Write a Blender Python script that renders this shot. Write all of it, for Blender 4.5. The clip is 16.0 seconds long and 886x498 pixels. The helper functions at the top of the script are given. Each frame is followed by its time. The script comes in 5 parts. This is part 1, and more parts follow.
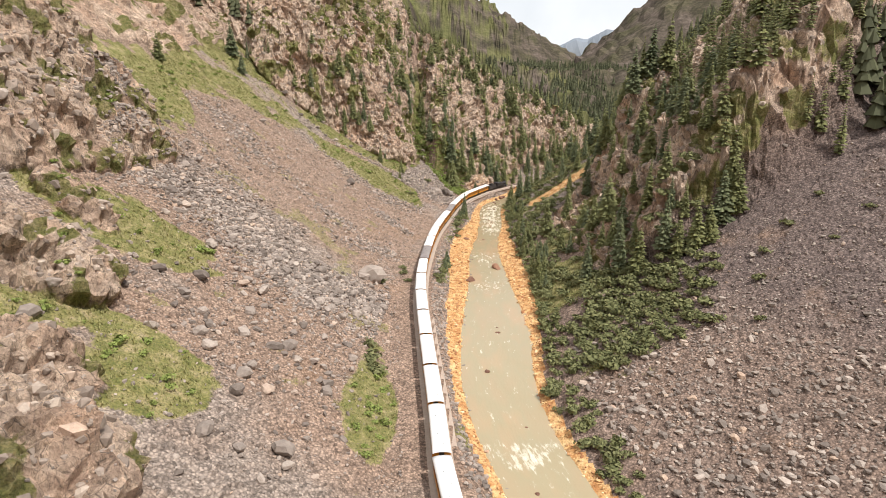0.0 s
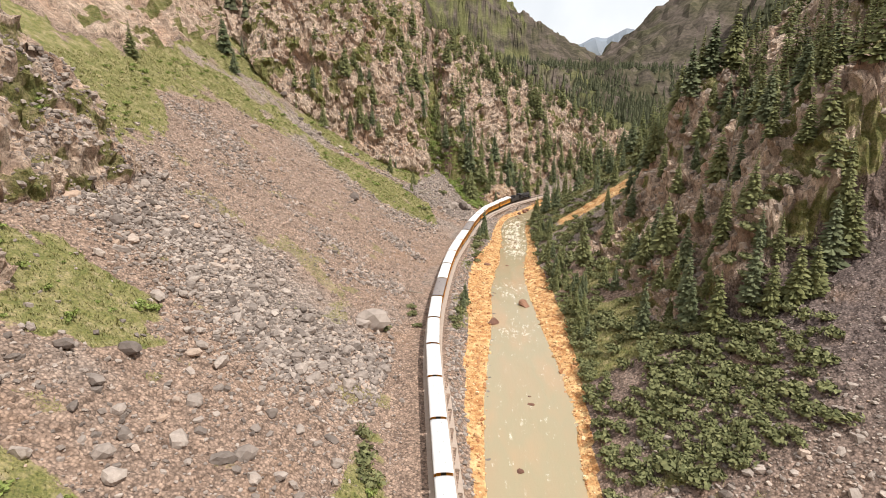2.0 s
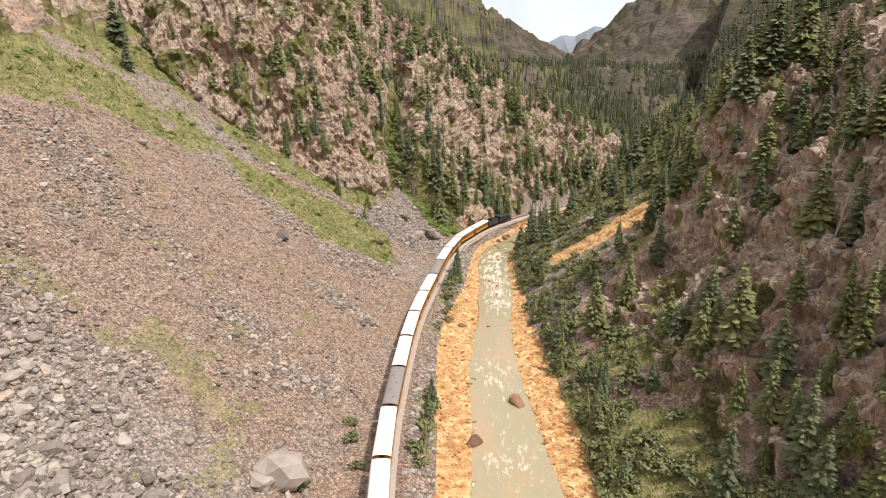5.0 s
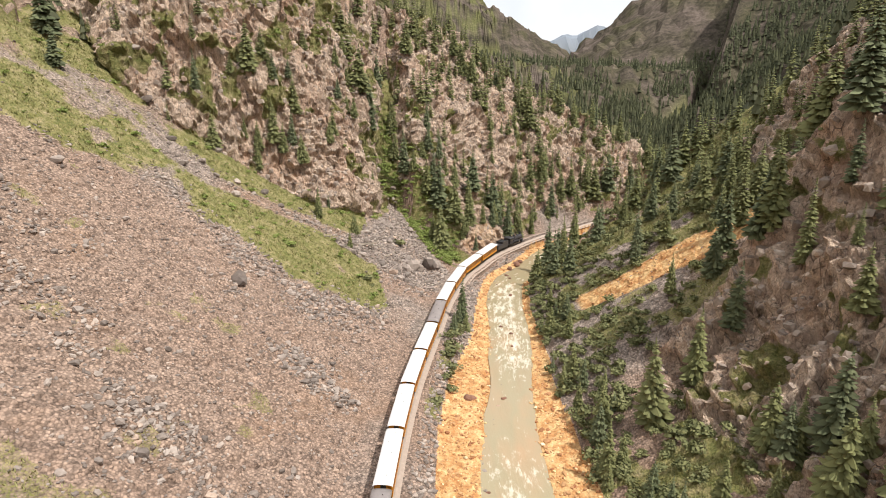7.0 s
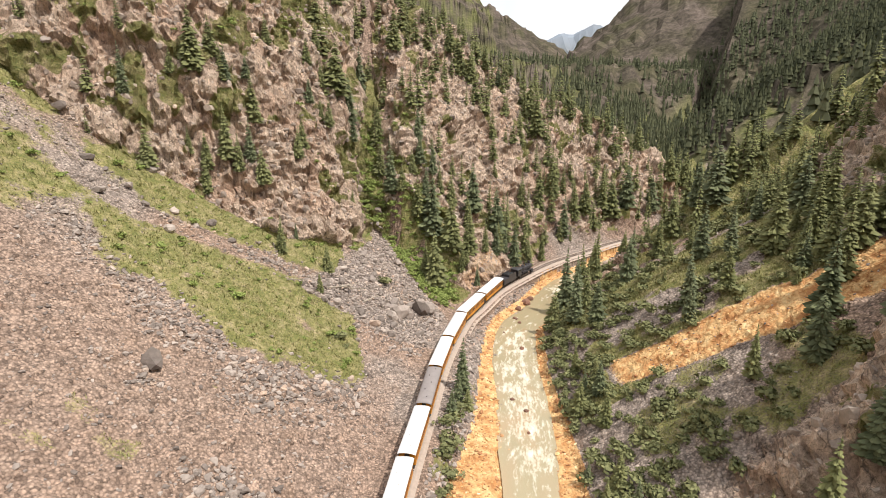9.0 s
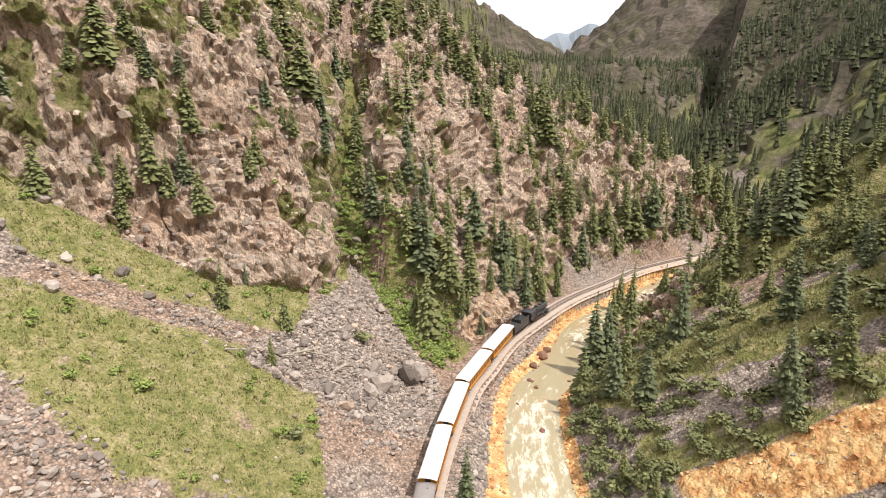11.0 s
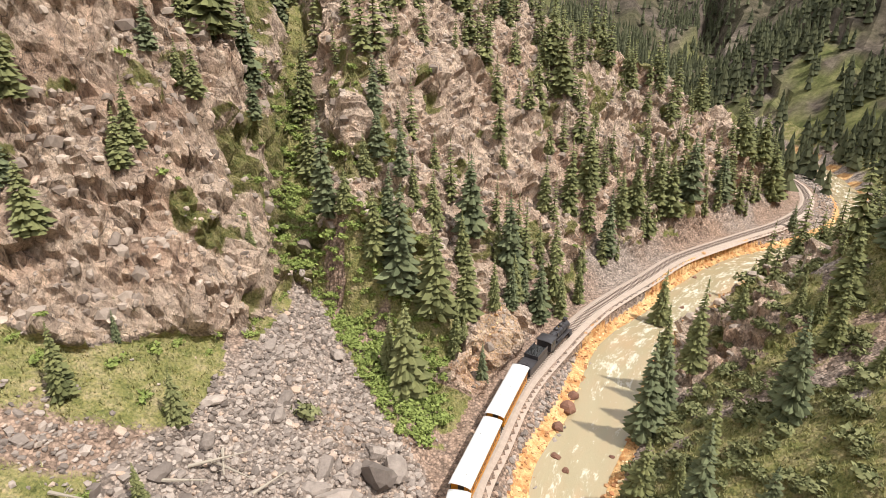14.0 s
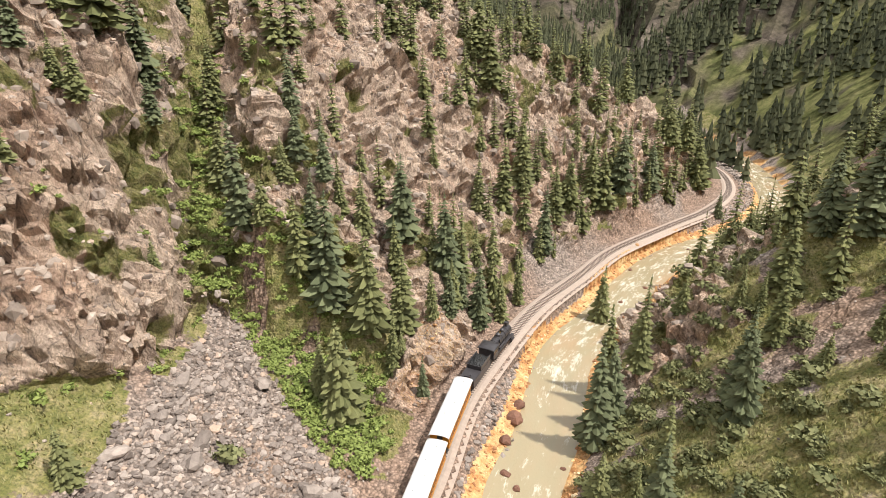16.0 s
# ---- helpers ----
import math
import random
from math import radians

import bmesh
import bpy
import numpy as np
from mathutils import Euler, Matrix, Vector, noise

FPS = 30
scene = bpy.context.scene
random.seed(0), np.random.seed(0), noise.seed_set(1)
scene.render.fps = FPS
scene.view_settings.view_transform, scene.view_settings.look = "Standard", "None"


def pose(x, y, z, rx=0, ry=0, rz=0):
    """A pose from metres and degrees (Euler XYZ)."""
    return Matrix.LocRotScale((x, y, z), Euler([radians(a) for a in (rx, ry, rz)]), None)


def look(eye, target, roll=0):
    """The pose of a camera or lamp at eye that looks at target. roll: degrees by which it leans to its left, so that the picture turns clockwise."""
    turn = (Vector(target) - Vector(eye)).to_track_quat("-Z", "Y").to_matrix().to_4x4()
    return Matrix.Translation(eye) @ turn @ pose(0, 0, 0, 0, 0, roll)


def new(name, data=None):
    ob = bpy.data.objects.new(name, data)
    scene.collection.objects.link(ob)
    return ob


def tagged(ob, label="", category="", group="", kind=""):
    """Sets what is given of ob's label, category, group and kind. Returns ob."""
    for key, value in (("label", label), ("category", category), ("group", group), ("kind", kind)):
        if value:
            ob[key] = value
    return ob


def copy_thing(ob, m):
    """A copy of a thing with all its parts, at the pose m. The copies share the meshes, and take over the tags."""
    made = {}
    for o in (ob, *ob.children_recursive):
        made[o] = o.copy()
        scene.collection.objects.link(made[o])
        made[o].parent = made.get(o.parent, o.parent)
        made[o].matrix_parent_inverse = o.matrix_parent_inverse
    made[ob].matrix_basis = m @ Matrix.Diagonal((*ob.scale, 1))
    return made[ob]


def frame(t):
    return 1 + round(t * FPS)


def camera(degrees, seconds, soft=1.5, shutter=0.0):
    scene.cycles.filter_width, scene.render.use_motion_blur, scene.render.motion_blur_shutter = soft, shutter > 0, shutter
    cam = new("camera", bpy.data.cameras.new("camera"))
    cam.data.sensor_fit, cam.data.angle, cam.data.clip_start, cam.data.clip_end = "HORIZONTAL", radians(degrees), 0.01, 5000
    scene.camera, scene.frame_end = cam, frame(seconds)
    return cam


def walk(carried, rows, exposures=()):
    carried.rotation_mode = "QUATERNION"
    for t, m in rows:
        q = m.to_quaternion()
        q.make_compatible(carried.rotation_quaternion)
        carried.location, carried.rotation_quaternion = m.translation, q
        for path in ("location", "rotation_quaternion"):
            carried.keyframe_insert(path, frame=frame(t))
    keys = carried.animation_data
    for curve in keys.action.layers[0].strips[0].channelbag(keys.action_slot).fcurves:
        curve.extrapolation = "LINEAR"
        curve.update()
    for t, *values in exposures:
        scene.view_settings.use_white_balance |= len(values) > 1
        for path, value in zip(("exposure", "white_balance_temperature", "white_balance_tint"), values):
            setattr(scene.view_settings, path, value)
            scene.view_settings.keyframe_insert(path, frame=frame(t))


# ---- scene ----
cam = camera(74.1, 16.0, soft=0.6)
PATH = [
    (0, (4.37, -113.61, 57.69), (4.308, -111.689, 57.151), 0.25),
    (0.5, (4.00, -106.00, 57.77), (3.884, -104.079, 57.225), 0.35),
    (1, (3.54, -98.12, 57.85), (3.422, -96.197, 57.304), 0.25),
    (1.5, (3.03, -89.96, 57.90), (2.910, -88.041, 57.362), 0.25),
    (2, (2.60, -81.52, 57.96), (2.487, -79.603, 57.421), 0.25),
    (2.5, (2.46, -73.09, 58.07), (2.449, -71.167, 57.526), 0.15),
    (3, (2.45, -64.64, 58.16), (2.446, -62.715, 57.614), 0.15),
    (3.5, (2.52, -56.04, 58.25), (2.510, -54.114, 57.710), 0.25),
    (4, (2.60, -47.29, 58.36), (2.590, -45.367, 57.819), 0.15),
    (4.5, (2.61, -38.63, 58.43), (2.599, -36.711, 57.888), 0.15),
    (4.7, (2.58, -35.16, 58.45), (2.565, -33.240, 57.905), 0.25),
    (6.8, (1.86, 1.01, 58.63), (1.852, 2.933, 58.085), 0.35),
    (7, (1.82, 4.44, 58.65), (1.805, 6.361, 58.103), 0.35),
    (7.5, (1.75, 12.99, 58.76), (1.736, 14.919, 58.217), 0.35),
    (8, (1.76, 21.57, 58.89), (1.757, 23.498, 58.340), 0.35),
    (8.5, (1.84, 30.19, 58.97), (1.836, 32.114, 58.423), 0.35),
    (9, (1.90, 38.86, 59.01), (1.898, 40.781, 58.462), 0.25),
    (9.2, (1.91, 42.29, 59.01), (1.905, 44.214, 58.457), 0.35),
    (11.3, (2.01, 77.85, 58.43), (2.029, 79.770, 57.883), -0.05),
    (11.5, (2.01, 81.12, 58.42), (2.031, 83.043, 57.872), -0.15),
    (12, (2.02, 89.19, 58.38), (2.037, 91.113, 57.839), -0.15),
    (12.5, (2.09, 97.20, 58.32), (2.116, 99.121, 57.778), -0.05),
    (13, (2.18, 104.59, 58.29), (2.222, 106.519, 57.749), -0.15),
    (13.5, (2.24, 110.43, 58.18), (2.299, 112.331, 57.561), -0.05),
    (14, (2.19, 114.83, 58.09), (2.257, 116.679, 57.345), 0.15),
    (14.5, (2.25, 117.92, 57.96), (2.325, 119.767, 57.196), 0.25),
    (15, (2.45, 119.88, 57.77), (2.560, 121.727, 57.006), 0.15),
    (15.5, (2.74, 120.90, 57.59), (2.910, 122.742, 56.829), 0.15),
    (16, (2.80, 121.33, 57.45), (3.092, 123.160, 56.687), -0.05),
]
walk(cam, [(t, look(eye, target, roll)) for t, eye, target, roll in PATH], exposures=[(0, 0.03), (8, 0.12), (11.5, 0.28), (16, 0.28)])

# ---- light ----
SUN_ELEV, SUN_AZ = 60.0, 120.0        # degrees; azimuth clockwise from +y
world = bpy.data.worlds.new("sky")
scene.world = world
world.use_nodes = True
wn, wl = world.node_tree.nodes, world.node_tree.links
wn.clear()
w_out = wn.new("ShaderNodeOutputWorld")
w_bg = wn.new("ShaderNodeBackground")
w_sky = wn.new("ShaderNodeTexSky")
w_sky.sky_type = "NISHITA"
w_sky.sun_disc = False
w_sky.sun_elevation = radians(SUN_ELEV)
w_sky.sun_rotation = radians(SUN_AZ)
w_co = wn.new("ShaderNodeTexCoord")
w_no = wn.new("ShaderNodeTexNoise")
w_no.inputs["Scale"].default_value = 2.2
w_no.inputs["Detail"].default_value = 7
w_rp = wn.new("ShaderNodeValToRGB")
w_rp.color_ramp.elements[0].position, w_rp.color_ramp.elements[0].color = 0.28, (6.2, 6.5, 7.0, 1)
w_rp.color_ramp.elements[1].position, w_rp.color_ramp.elements[1].color = 0.62, (10.5, 10.4, 10.2, 1)
w_mx = wn.new("ShaderNodeMix")
w_mx.data_type = "RGBA"
w_mx.inputs["Factor"].default_value = 0.86
w_bg.inputs["Strength"].default_value = 0.125
wl.new(w_co.outputs["Generated"], w_no.inputs["Vector"])
wl.new(w_no.outputs["Fac"], w_rp.inputs["Fac"])
wl.new(w_sky.outputs["Color"], w_mx.inputs["A"])
wl.new(w_rp.outputs["Color"], w_mx.inputs["B"])
wl.new(w_mx.outputs["Result"], w_bg.inputs["Color"])
wl.new(w_bg.outputs["Background"], w_out.inputs["Surface"])

sun_data = bpy.data.lights.new("sun", "SUN")
sun_data.energy = 4.3
sun_data.angle = radians(2.0)
sun_data.color = (1.0, 0.955, 0.89)
sun = new("sun", sun_data)
_e, _a = radians(SUN_ELEV), radians(SUN_AZ)
sun.matrix_world = look((math.sin(_a) * math.cos(_e) * 300, math.cos(_a) * math.cos(_e) * 300, math.sin(_e) * 300), (0, 0, 0))


# ---- noise on arrays ----
def hash01(ix, iy, iz, seed):
    h = (ix.astype(np.int64) * 374761393 + iy.astype(np.int64) * 668265263 + iz.astype(np.int64) * 2147483647 + seed * 974711) & 0xFFFFFFFF
    h = ((h ^ (h >> 13)) * 1274126177) & 0xFFFFFFFF
    h = ((h ^ (h >> 16)) * 2246822519) & 0xFFFFFFFF
    return ((h ^ (h >> 15)) & 0xFFFFFF) / float(0xFFFFFF)


def vnoise(x, y, z=0.0, seed=0):
    """Smooth value noise, -1 to 1."""
    z = np.zeros_like(x) + z
    ix, iy, iz = np.floor(x), np.floor(y), np.floor(z)
    fx, fy, fz = x - ix, y - iy, z - iz
    fx, fy, fz = fx * fx * (3 - 2 * fx), fy * fy * (3 - 2 * fy), fz * fz * (3 - 2 * fz)
    total = 0
    for a in (0, 1):
        for b in (0, 1):
            for c in (0, 1):
                total = total + hash01(ix + a, iy + b, iz + c, seed) * (fx if a else 1 - fx) * (fy if b else 1 - fy) * (fz if c else 1 - fz)
    return total * 2 - 1


def fbm(x, y, z=0.0, octaves=4, seed=0):
    total, amp = 0, 0.5
    for i in range(octaves):
        total = total + amp * vnoise(x * 2 ** i, y * 2 ** i, z * 2 ** i, seed + i * 17)
        amp *= 0.5
    return total


def cells(x, y, z, seed=0):
    """Per-cell random value (0 to 1) of the nearest of scattered points, and the distance to it."""
    ix, iy, iz = np.floor(x), np.floor(y), np.floor(z)
    best, value = np.full(x.shape, 9.0), np.zeros(x.shape)
    for a in (-1, 0, 1):
        for b in (-1, 0, 1):
            for c in (-1, 0, 1):
                jx, jy, jz = ix + a, iy + b, iz + c
                d = (jx + hash01(jx, jy, jz, seed) - x) ** 2 + (jy + hash01(jx, jy, jz, seed + 1) - y) ** 2 + (jz + hash01(jx, jy, jz, seed + 2) - z) ** 2
                near = d < best
                best = np.where(near, d, best)
                value = np.where(near, hash01(jx, jy, jz, seed + 3), value)
    return value, np.sqrt(best)


def step(a, b, v):
    t = np.clip((v - a) / (b - a), 0, 1)
    return t * t * (3 - 2 * t)


# ---- plan: lines of the valley ----
def curve_through(points, spacing):
    """Evenly spaced points of a smooth line through the given ones."""
    p = [Vector(q) for q in points]
    dense = []
    for i in range(len(p) - 1):
        a, b, c, d = p[max(i - 1, 0)], p[i], p[i + 1], p[min(i + 2, len(p) - 1)]
        for k in range(24):
            t = k / 24
            dense.append(0.5 * (2 * b + (c - a) * t + (2 * a - 5 * b + 4 * c - d) * t * t + (3 * b - a - 3 * c + d) * t ** 3))
    dense.append(p[-1])
    dense = np.array([tuple(q) for q in dense])
    s = np.concatenate([[0], np.cumsum(np.linalg.norm(np.diff(dense, axis=0), axis=1))])
    n = int(s[-1] / spacing) + 1
    at = np.linspace(0, s[-1], n)
    return np.stack([np.interp(at, s, dense[:, i]) for i in range(dense.shape[1])], axis=1)


TRACK = curve_through([(30, -130), (16, -90), (8.5, -66), (3.3, -49), (0.3, -25), (-3.1, 3), (-6, 30), (-6.9, 50), (-6.7, 65), (-6, 85), (-4.5, 104),
                       (-1.2, 128), (1.7, 148), (6.7, 169), (11, 179), (16.5, 191), (23.5, 201.5), (36, 217.5), (51.5, 232), (64, 243.5), (84, 256),
                       (103, 267.5), (119, 282), (129, 299), (133, 316), (134, 345), (128, 385), (116, 440), (118, 490), (146, 550), (222, 650), (305, 800)], 0.5)
# river: x, y, half width of the stony bed, half width of the water, shift of the water in the bed
RIVER = curve_through([(40, -125, 9, 8, 0), (25, -75, 8.5, 7.5, 0), (18, -41, 8, 6.6, 0), (14.2, -25, 8.2, 6.7, 0), (12.2, -7, 8.9, 7.4, 0),
                       (12.4, 22, 11, 8.0, 0.5), (12.9, 56, 11.6, 6.0, 0), (12.4, 86, 11.4, 5.0, 0.2), (12.8, 108, 10.2, 3.3, 2.6), (15.8, 130, 8.0, 4.4, 1.2),
                       (17.3, 156, 6.6, 4.9, 0.4), (20.5, 174, 6.3, 4.8, 0.3), (29, 188, 6.3, 4.7, 0.2), (38.5, 206, 6.3, 4.8, 0), (52.5, 219.5, 6.3, 4.8, 0),
                       (64.5, 232, 6.3, 4.8, 0), (82, 245.5, 6.2, 4.8, 0), (108, 257, 6, 4.8, 0), (131, 275, 6, 4.8, 0), (146, 300, 6, 4.8, 0),
                       (157, 330, 6, 4.8, 0), (164, 362, 6, 5, 0), (158, 395, 6, 5, 0), (141, 440, 6, 5, 0), (144, 485, 6, 5, 0), (176, 540, 6, 5, 0), (250, 640, 6, 5, 0), (332, 790, 6, 5, 0)], 1.0)


def tangents(line):
    t = np.gradient(line[:, :2], axis=0)
    return t / np.linalg.norm(t, axis=1)[:, None]


TRACK_T, RIVER_T = tangents(TRACK), tangents(RIVER)


def offset_from(line, tang, x, y, every):
    """Signed distance (positive to the right of the line's way) and index of the nearest point."""
    pts, tan = line[::every, :2], tang[::every]
    flat = np.stack([x.ravel(), y.ravel()], axis=1)
    dist, idx = np.empty(len(flat)), np.empty(len(flat), dtype=int)
    for i in range(0, len(flat), 20000):
        q = flat[i:i + 20000]
        d2 = (q[:, None, 0] - pts[None, :, 0]) ** 2 + (q[:, None, 1] - pts[None, :, 1]) ** 2
        k = d2.argmin(axis=1)
        v = q - pts[k]
        side = v[:, 0] * tan[k, 1] - v[:, 1] * tan[k, 0]
        dist[i:i + 20000] = np.where(np.sqrt(d2[np.arange(len(q)), k]) > 3 * every, np.sign(side) * np.sqrt(d2[np.arange(len(q)), k]), side)
        idx[i:i + 20000] = k * every
    return dist.reshape(x.shape), idx.reshape(x.shape)


RAIL_Z, WATER_Z = 3.75, 0.15


def dome(x, y, cx, cy, rx, ry, h, turn=0.0):
    c, s = math.cos(radians(turn)), math.sin(radians(turn))
    a, b = (x - cx) * c + (y - cy) * s, -(x - cx) * s + (y - cy) * c
    return h * np.clip(1 - (a / rx) ** 2 - (b / ry) ** 2, 0, 1) ** 0.6


def land(x, y):
    """Height of the land without its rough detail, and what covers it."""
    u, ui = offset_from(TRACK, TRACK_T, x, y, 4)
    w, wi = offset_from(RIVER, RIVER_T, x, y, 2)
    bed, wet, shift = RIVER[wi, 2], RIVER[wi, 3], RIVER[wi, 4]
    n1, n2, n3 = fbm(x / 30, y / 30, seed=3), fbm(x / 9, y / 9, seed=5), fbm(x / 60, y / 60, seed=8)

    # west side: talus rising from the track
    toe = 7.3 - 1.6 * step(30, 70, y)
    d = np.maximum(-u - toe, 0)
    talus = 3.4 + 0.46 * d + 0.0025 * np.minimum(d, 75) ** 2 + 0.36 * np.maximum(d - 75, 0) + 0.7 * n1 * step(5, 30, d)
    talus = np.minimum(talus, 210 + 20 * n3)
    rock = np.zeros_like(x)
    west = talus

    def raise_to(z, floor_z, soft=1.5):
        """Lift the slope to the rock face z where that stands higher; returns the new slope and where it is rock."""
        return np.maximum(floor_z, z), step(-soft * 0.4, soft, z - floor_z)

    # dark outcrop over the talus
    crag = np.minimum(45.5 + 2.3 * (-73.5 - x + 2.5 * n2), 49 + 1.7 * (41 - y + 4 * n2))
    crag = np.minimum(crag, 78 + 0.5 * (-85 - x) + 8 * n1)
    west, m = raise_to(crag, west)
    rock = np.maximum(rock, m)
    for cx, cy, rx, ry, h, turn in ((-61, -37, 15, 8, 5.5, 20), (-40, -66, 12, 9, 5.5, 0), (-47, -55, 10, 6, 3.5, 30), (-33, -78, 10, 8, 4, 0), (-64, -14, 7, 4, 2.5, 0)):
        lump = dome(x, y, cx, cy, rx, ry, h, turn)
        west = west + lump * (1 + 0.4 * n2)
        rock = np.maximum(rock, step(0.4, 1.4, lump + 0.8 * n2))

    # main buttress, with its foot running up to the west
    fx = np.clip(x, -140, -18)
    foot_y = np.interp(fx, [-140, -100, -86, -66, -54, -46, -37, -29, -22, -18], [196, 172, 160, 164, 167, 169, 173, 179, 184, 196]) + 2.2 * n2
    foot_z = np.interp(fx, [-140, -86, -66, -54, -37, -29, -22], [92, 52, 40, 32, 25, 20, 17])
    into = y - foot_y
    face = foot_z + np.interp(x, [-100, -70, -52, -44, -34, -24], [1.5, 2.6, 2.3, 1.55, 1.25, 1.15]) * np.minimum(into, 15) + 1.35 * np.clip(into - 15, 0, 22) + 0.75 * np.maximum(into - 37, 0)
    ridge1 = 160 - 0.9 * np.maximum(x + 60, 0) + 8 * n1
    face = np.minimum(face, ridge1)
    rock = np.maximum(rock, step(103, 112, -x + 8 * n2) * step(70, 100, y))
    # side of the buttress that falls into the gully
    gx = np.interp(y, [180, 195, 215, 250, 300], [-15, -17.5, -20, -24, -30]) + 1.5 * n1
    crest = 77 - 0.54 * (x - 8) - 0.45 * np.maximum(y - 258 - 0.25 * x, 0) + 6 * n2
    gz = np.minimum(16.5 + 0.72 * (y - 193) + 0.004 * np.maximum(y - 200, 0) ** 2, np.maximum(crest, 14))
    face = np.minimum(face, np.maximum(gz, 14) + 3.0 * np.maximum(gx - 2.6 - x, 0))
    west = np.where((y > 205) & (x < gx + 2), np.minimum(west, np.maximum(gz, 14) + 3.0 * np.maximum(gx - 2.6 - x, 0)), west)
    face = np.where((x < gx + 2) & (y > 150), face, -50)
    west, m = raise_to(face, west)
    rock = np.maximum(rock, m)

    # second buttress, along the bend
    v = -u
    spur = 3.4 + np.interp(y, [190, 205, 240], [0.95, 1.25, 1.3]) * np.maximum(v - 4.2, 0)
    spur = np.minimum(spur, crest + 0.35 * n1)
    spur = np.minimum(spur, np.maximum(gz, 14) + 1.5 * np.maximum(x - gx - 3.4, 0))
    along = step(180, 200, y + 0.15 * x)
    spur = np.where(x > gx - 2, spur, -50)
    west_spur = np.where(along > 0, np.maximum(spur, 3.4), -50)
    behind = (x > gx - 2) & (along >= 0.999)
    west = np.where(behind, west_spur, np.maximum(west, np.where(x > gx - 2, west_spur * along - 50 * (1 - along), -50)))
    spur_rock = step(0.0, 1, along) * step(6, 12, v + 5 * n2) * (x > gx + 1) * step(-0.95, -0.85, n1 + 0.5 * n2)
    rock = np.where(behind, spur_rock, np.maximum(rock * (x < gx + 2), 0))
    rust_bank = step(4, 5.5, v) * (1 - step(9, 12, v + 2 * n2)) * step(187, 191, y) * (1 - step(206, 213, y))
    rock = np.maximum(rock, 0.8 * rust_bank)
    west = west + 3.0 * rust_bank * step(4, 8, v)

    # east side, from the river's far bank
    e = np.maximum(w - bed, 0)
    yy = y + 3 * n2
    gravel = np.interp(y, [-60, -31, -12, 18, 60], [0.36, 0.40, 0.47, 0.64, 0.75]) * e
    crag_e = np.interp(e, [0, 18, 44, 90, 200], [0, 10.5, 54, 100, 190])
    crag_e = crag_e + (4.5 * vnoise(y / 13, e / 13, seed=31) + 2.5 * vnoise(y / 5, e / 5, seed=33)) * step(18, 26, e)
    cleft = np.exp(-((y - 66 - 0.55 * (e - 20)) / 3.2) ** 2) * step(16, 24, e)
    crag_e = crag_e - 5.0 * cleft
    green = 0.76 * np.minimum(e, 50) + 1.5 * np.clip(e - 50, 0, 22) + 0.8 * np.maximum(e - 72, 0)
    nose = 1.15 * np.minimum(e, 24) + 1.2 * np.clip(e - 24, 0, 55) + 0.6 * np.maximum(e - 79, 0)
    ramp = 0.78 * np.minimum(e, 300) + 0.25 * np.maximum(e - 300, 0)
    chute = np.interp(e, [0, 20, 28, 65, 85, 120], [36, 29, 20, 21, 38, 62])
    b1 = step(chute - 3, chute + 5 + 0.4 * np.maximum(e - 30, 0), yy)
    b2 = step(96, 108, yy - 0.12 * (e - 20))
    b3 = step(180, 194, yy)
    b4 = step(222, 250, y + 0.2 * x)
    east = gravel * (1 - b1) + crag_e * b1
    east = east * (1 - b2) + green * b2
    east = east * (1 - b3) + nose * b3
    east = east * (1 - b4) + ramp * b4
    east = 0.7 + east + 0.8 * n1 * step(4, 20, e)
    rock_e = b1 * (1 - b2) * step(15, 18, e + 1.5 * n2 + 0.1 * np.maximum(y - 75, 0))
    rock_e = np.maximum(rock_e, b2 * (1 - b3) * step(50, 55, e + 6 * n2))
    rock_e = np.maximum(rock_e, b3 * (1 - b4) * step(0.02, 0.2, n2 + 0.3 - 0.03 * np.abs(e - 8)))
    rock_e = np.maximum(rock_e, b4 * step(0.12, 0.24, n3 + 0.4 * n1))

    # bed of the river and the bank under the track
    in_bed = np.clip((np.abs(w - shift) - wet) / np.maximum(bed - wet, 0.5), 0, 1)
    bed_z = WATER_Z - 0.7 + 0.75 * step(-1.2, 0.25, np.abs(w - shift) - wet) + 0.55 * in_bed
    bank = np.minimum(RAIL_Z - 0.42, 0.75 + 0.62 * np.maximum(-w - bed, 0))
    z = np.where(u < -2.6, west, np.where(w < -bed, bank, np.where(w > bed, east, bed_z)))
    z = np.where(np.abs(u) < 2.6, np.minimum(RAIL_Z - 0.42, np.where(w < -bed, 9, bed_z)), z)
    rock = np.where(u < -2.6, rock, np.where(w > bed, rock_e, 0))

    # mountains that close the valley
    far_e = (148 + 0.82 * (x - 387 - 0.215 * (y - 1800) + 26 * n3 + 12 * n1)) * step(760, 1650, y)
    far_w = (132 + 0.54 * (500 + 0.213 * (y - 2350) - x + 50 * n3 + 25 * n1)) * step(1150, 2250, y)
    hill_w = np.minimum(0.5 * np.maximum(v - 10, 0), 80) * step(370, 520, y)
    z = np.where((u < -2.6) & (y > 370), np.maximum(z, hill_w), z)
    far = np.minimum(np.maximum(far_e, far_w), 620 + 60 * n3)
    peak = 420 - 0.8 * np.hypot(x - 838, (y - 3600) * 0.6) + 70 * fbm(x / 200, y / 200, seed=12)
    peak2 = 372 - 0.7 * np.hypot(x - 690, (y - 3650) * 0.6) + 70 * fbm(x / 200, y / 200, seed=13)
    far = np.maximum(far, np.maximum(peak, peak2))
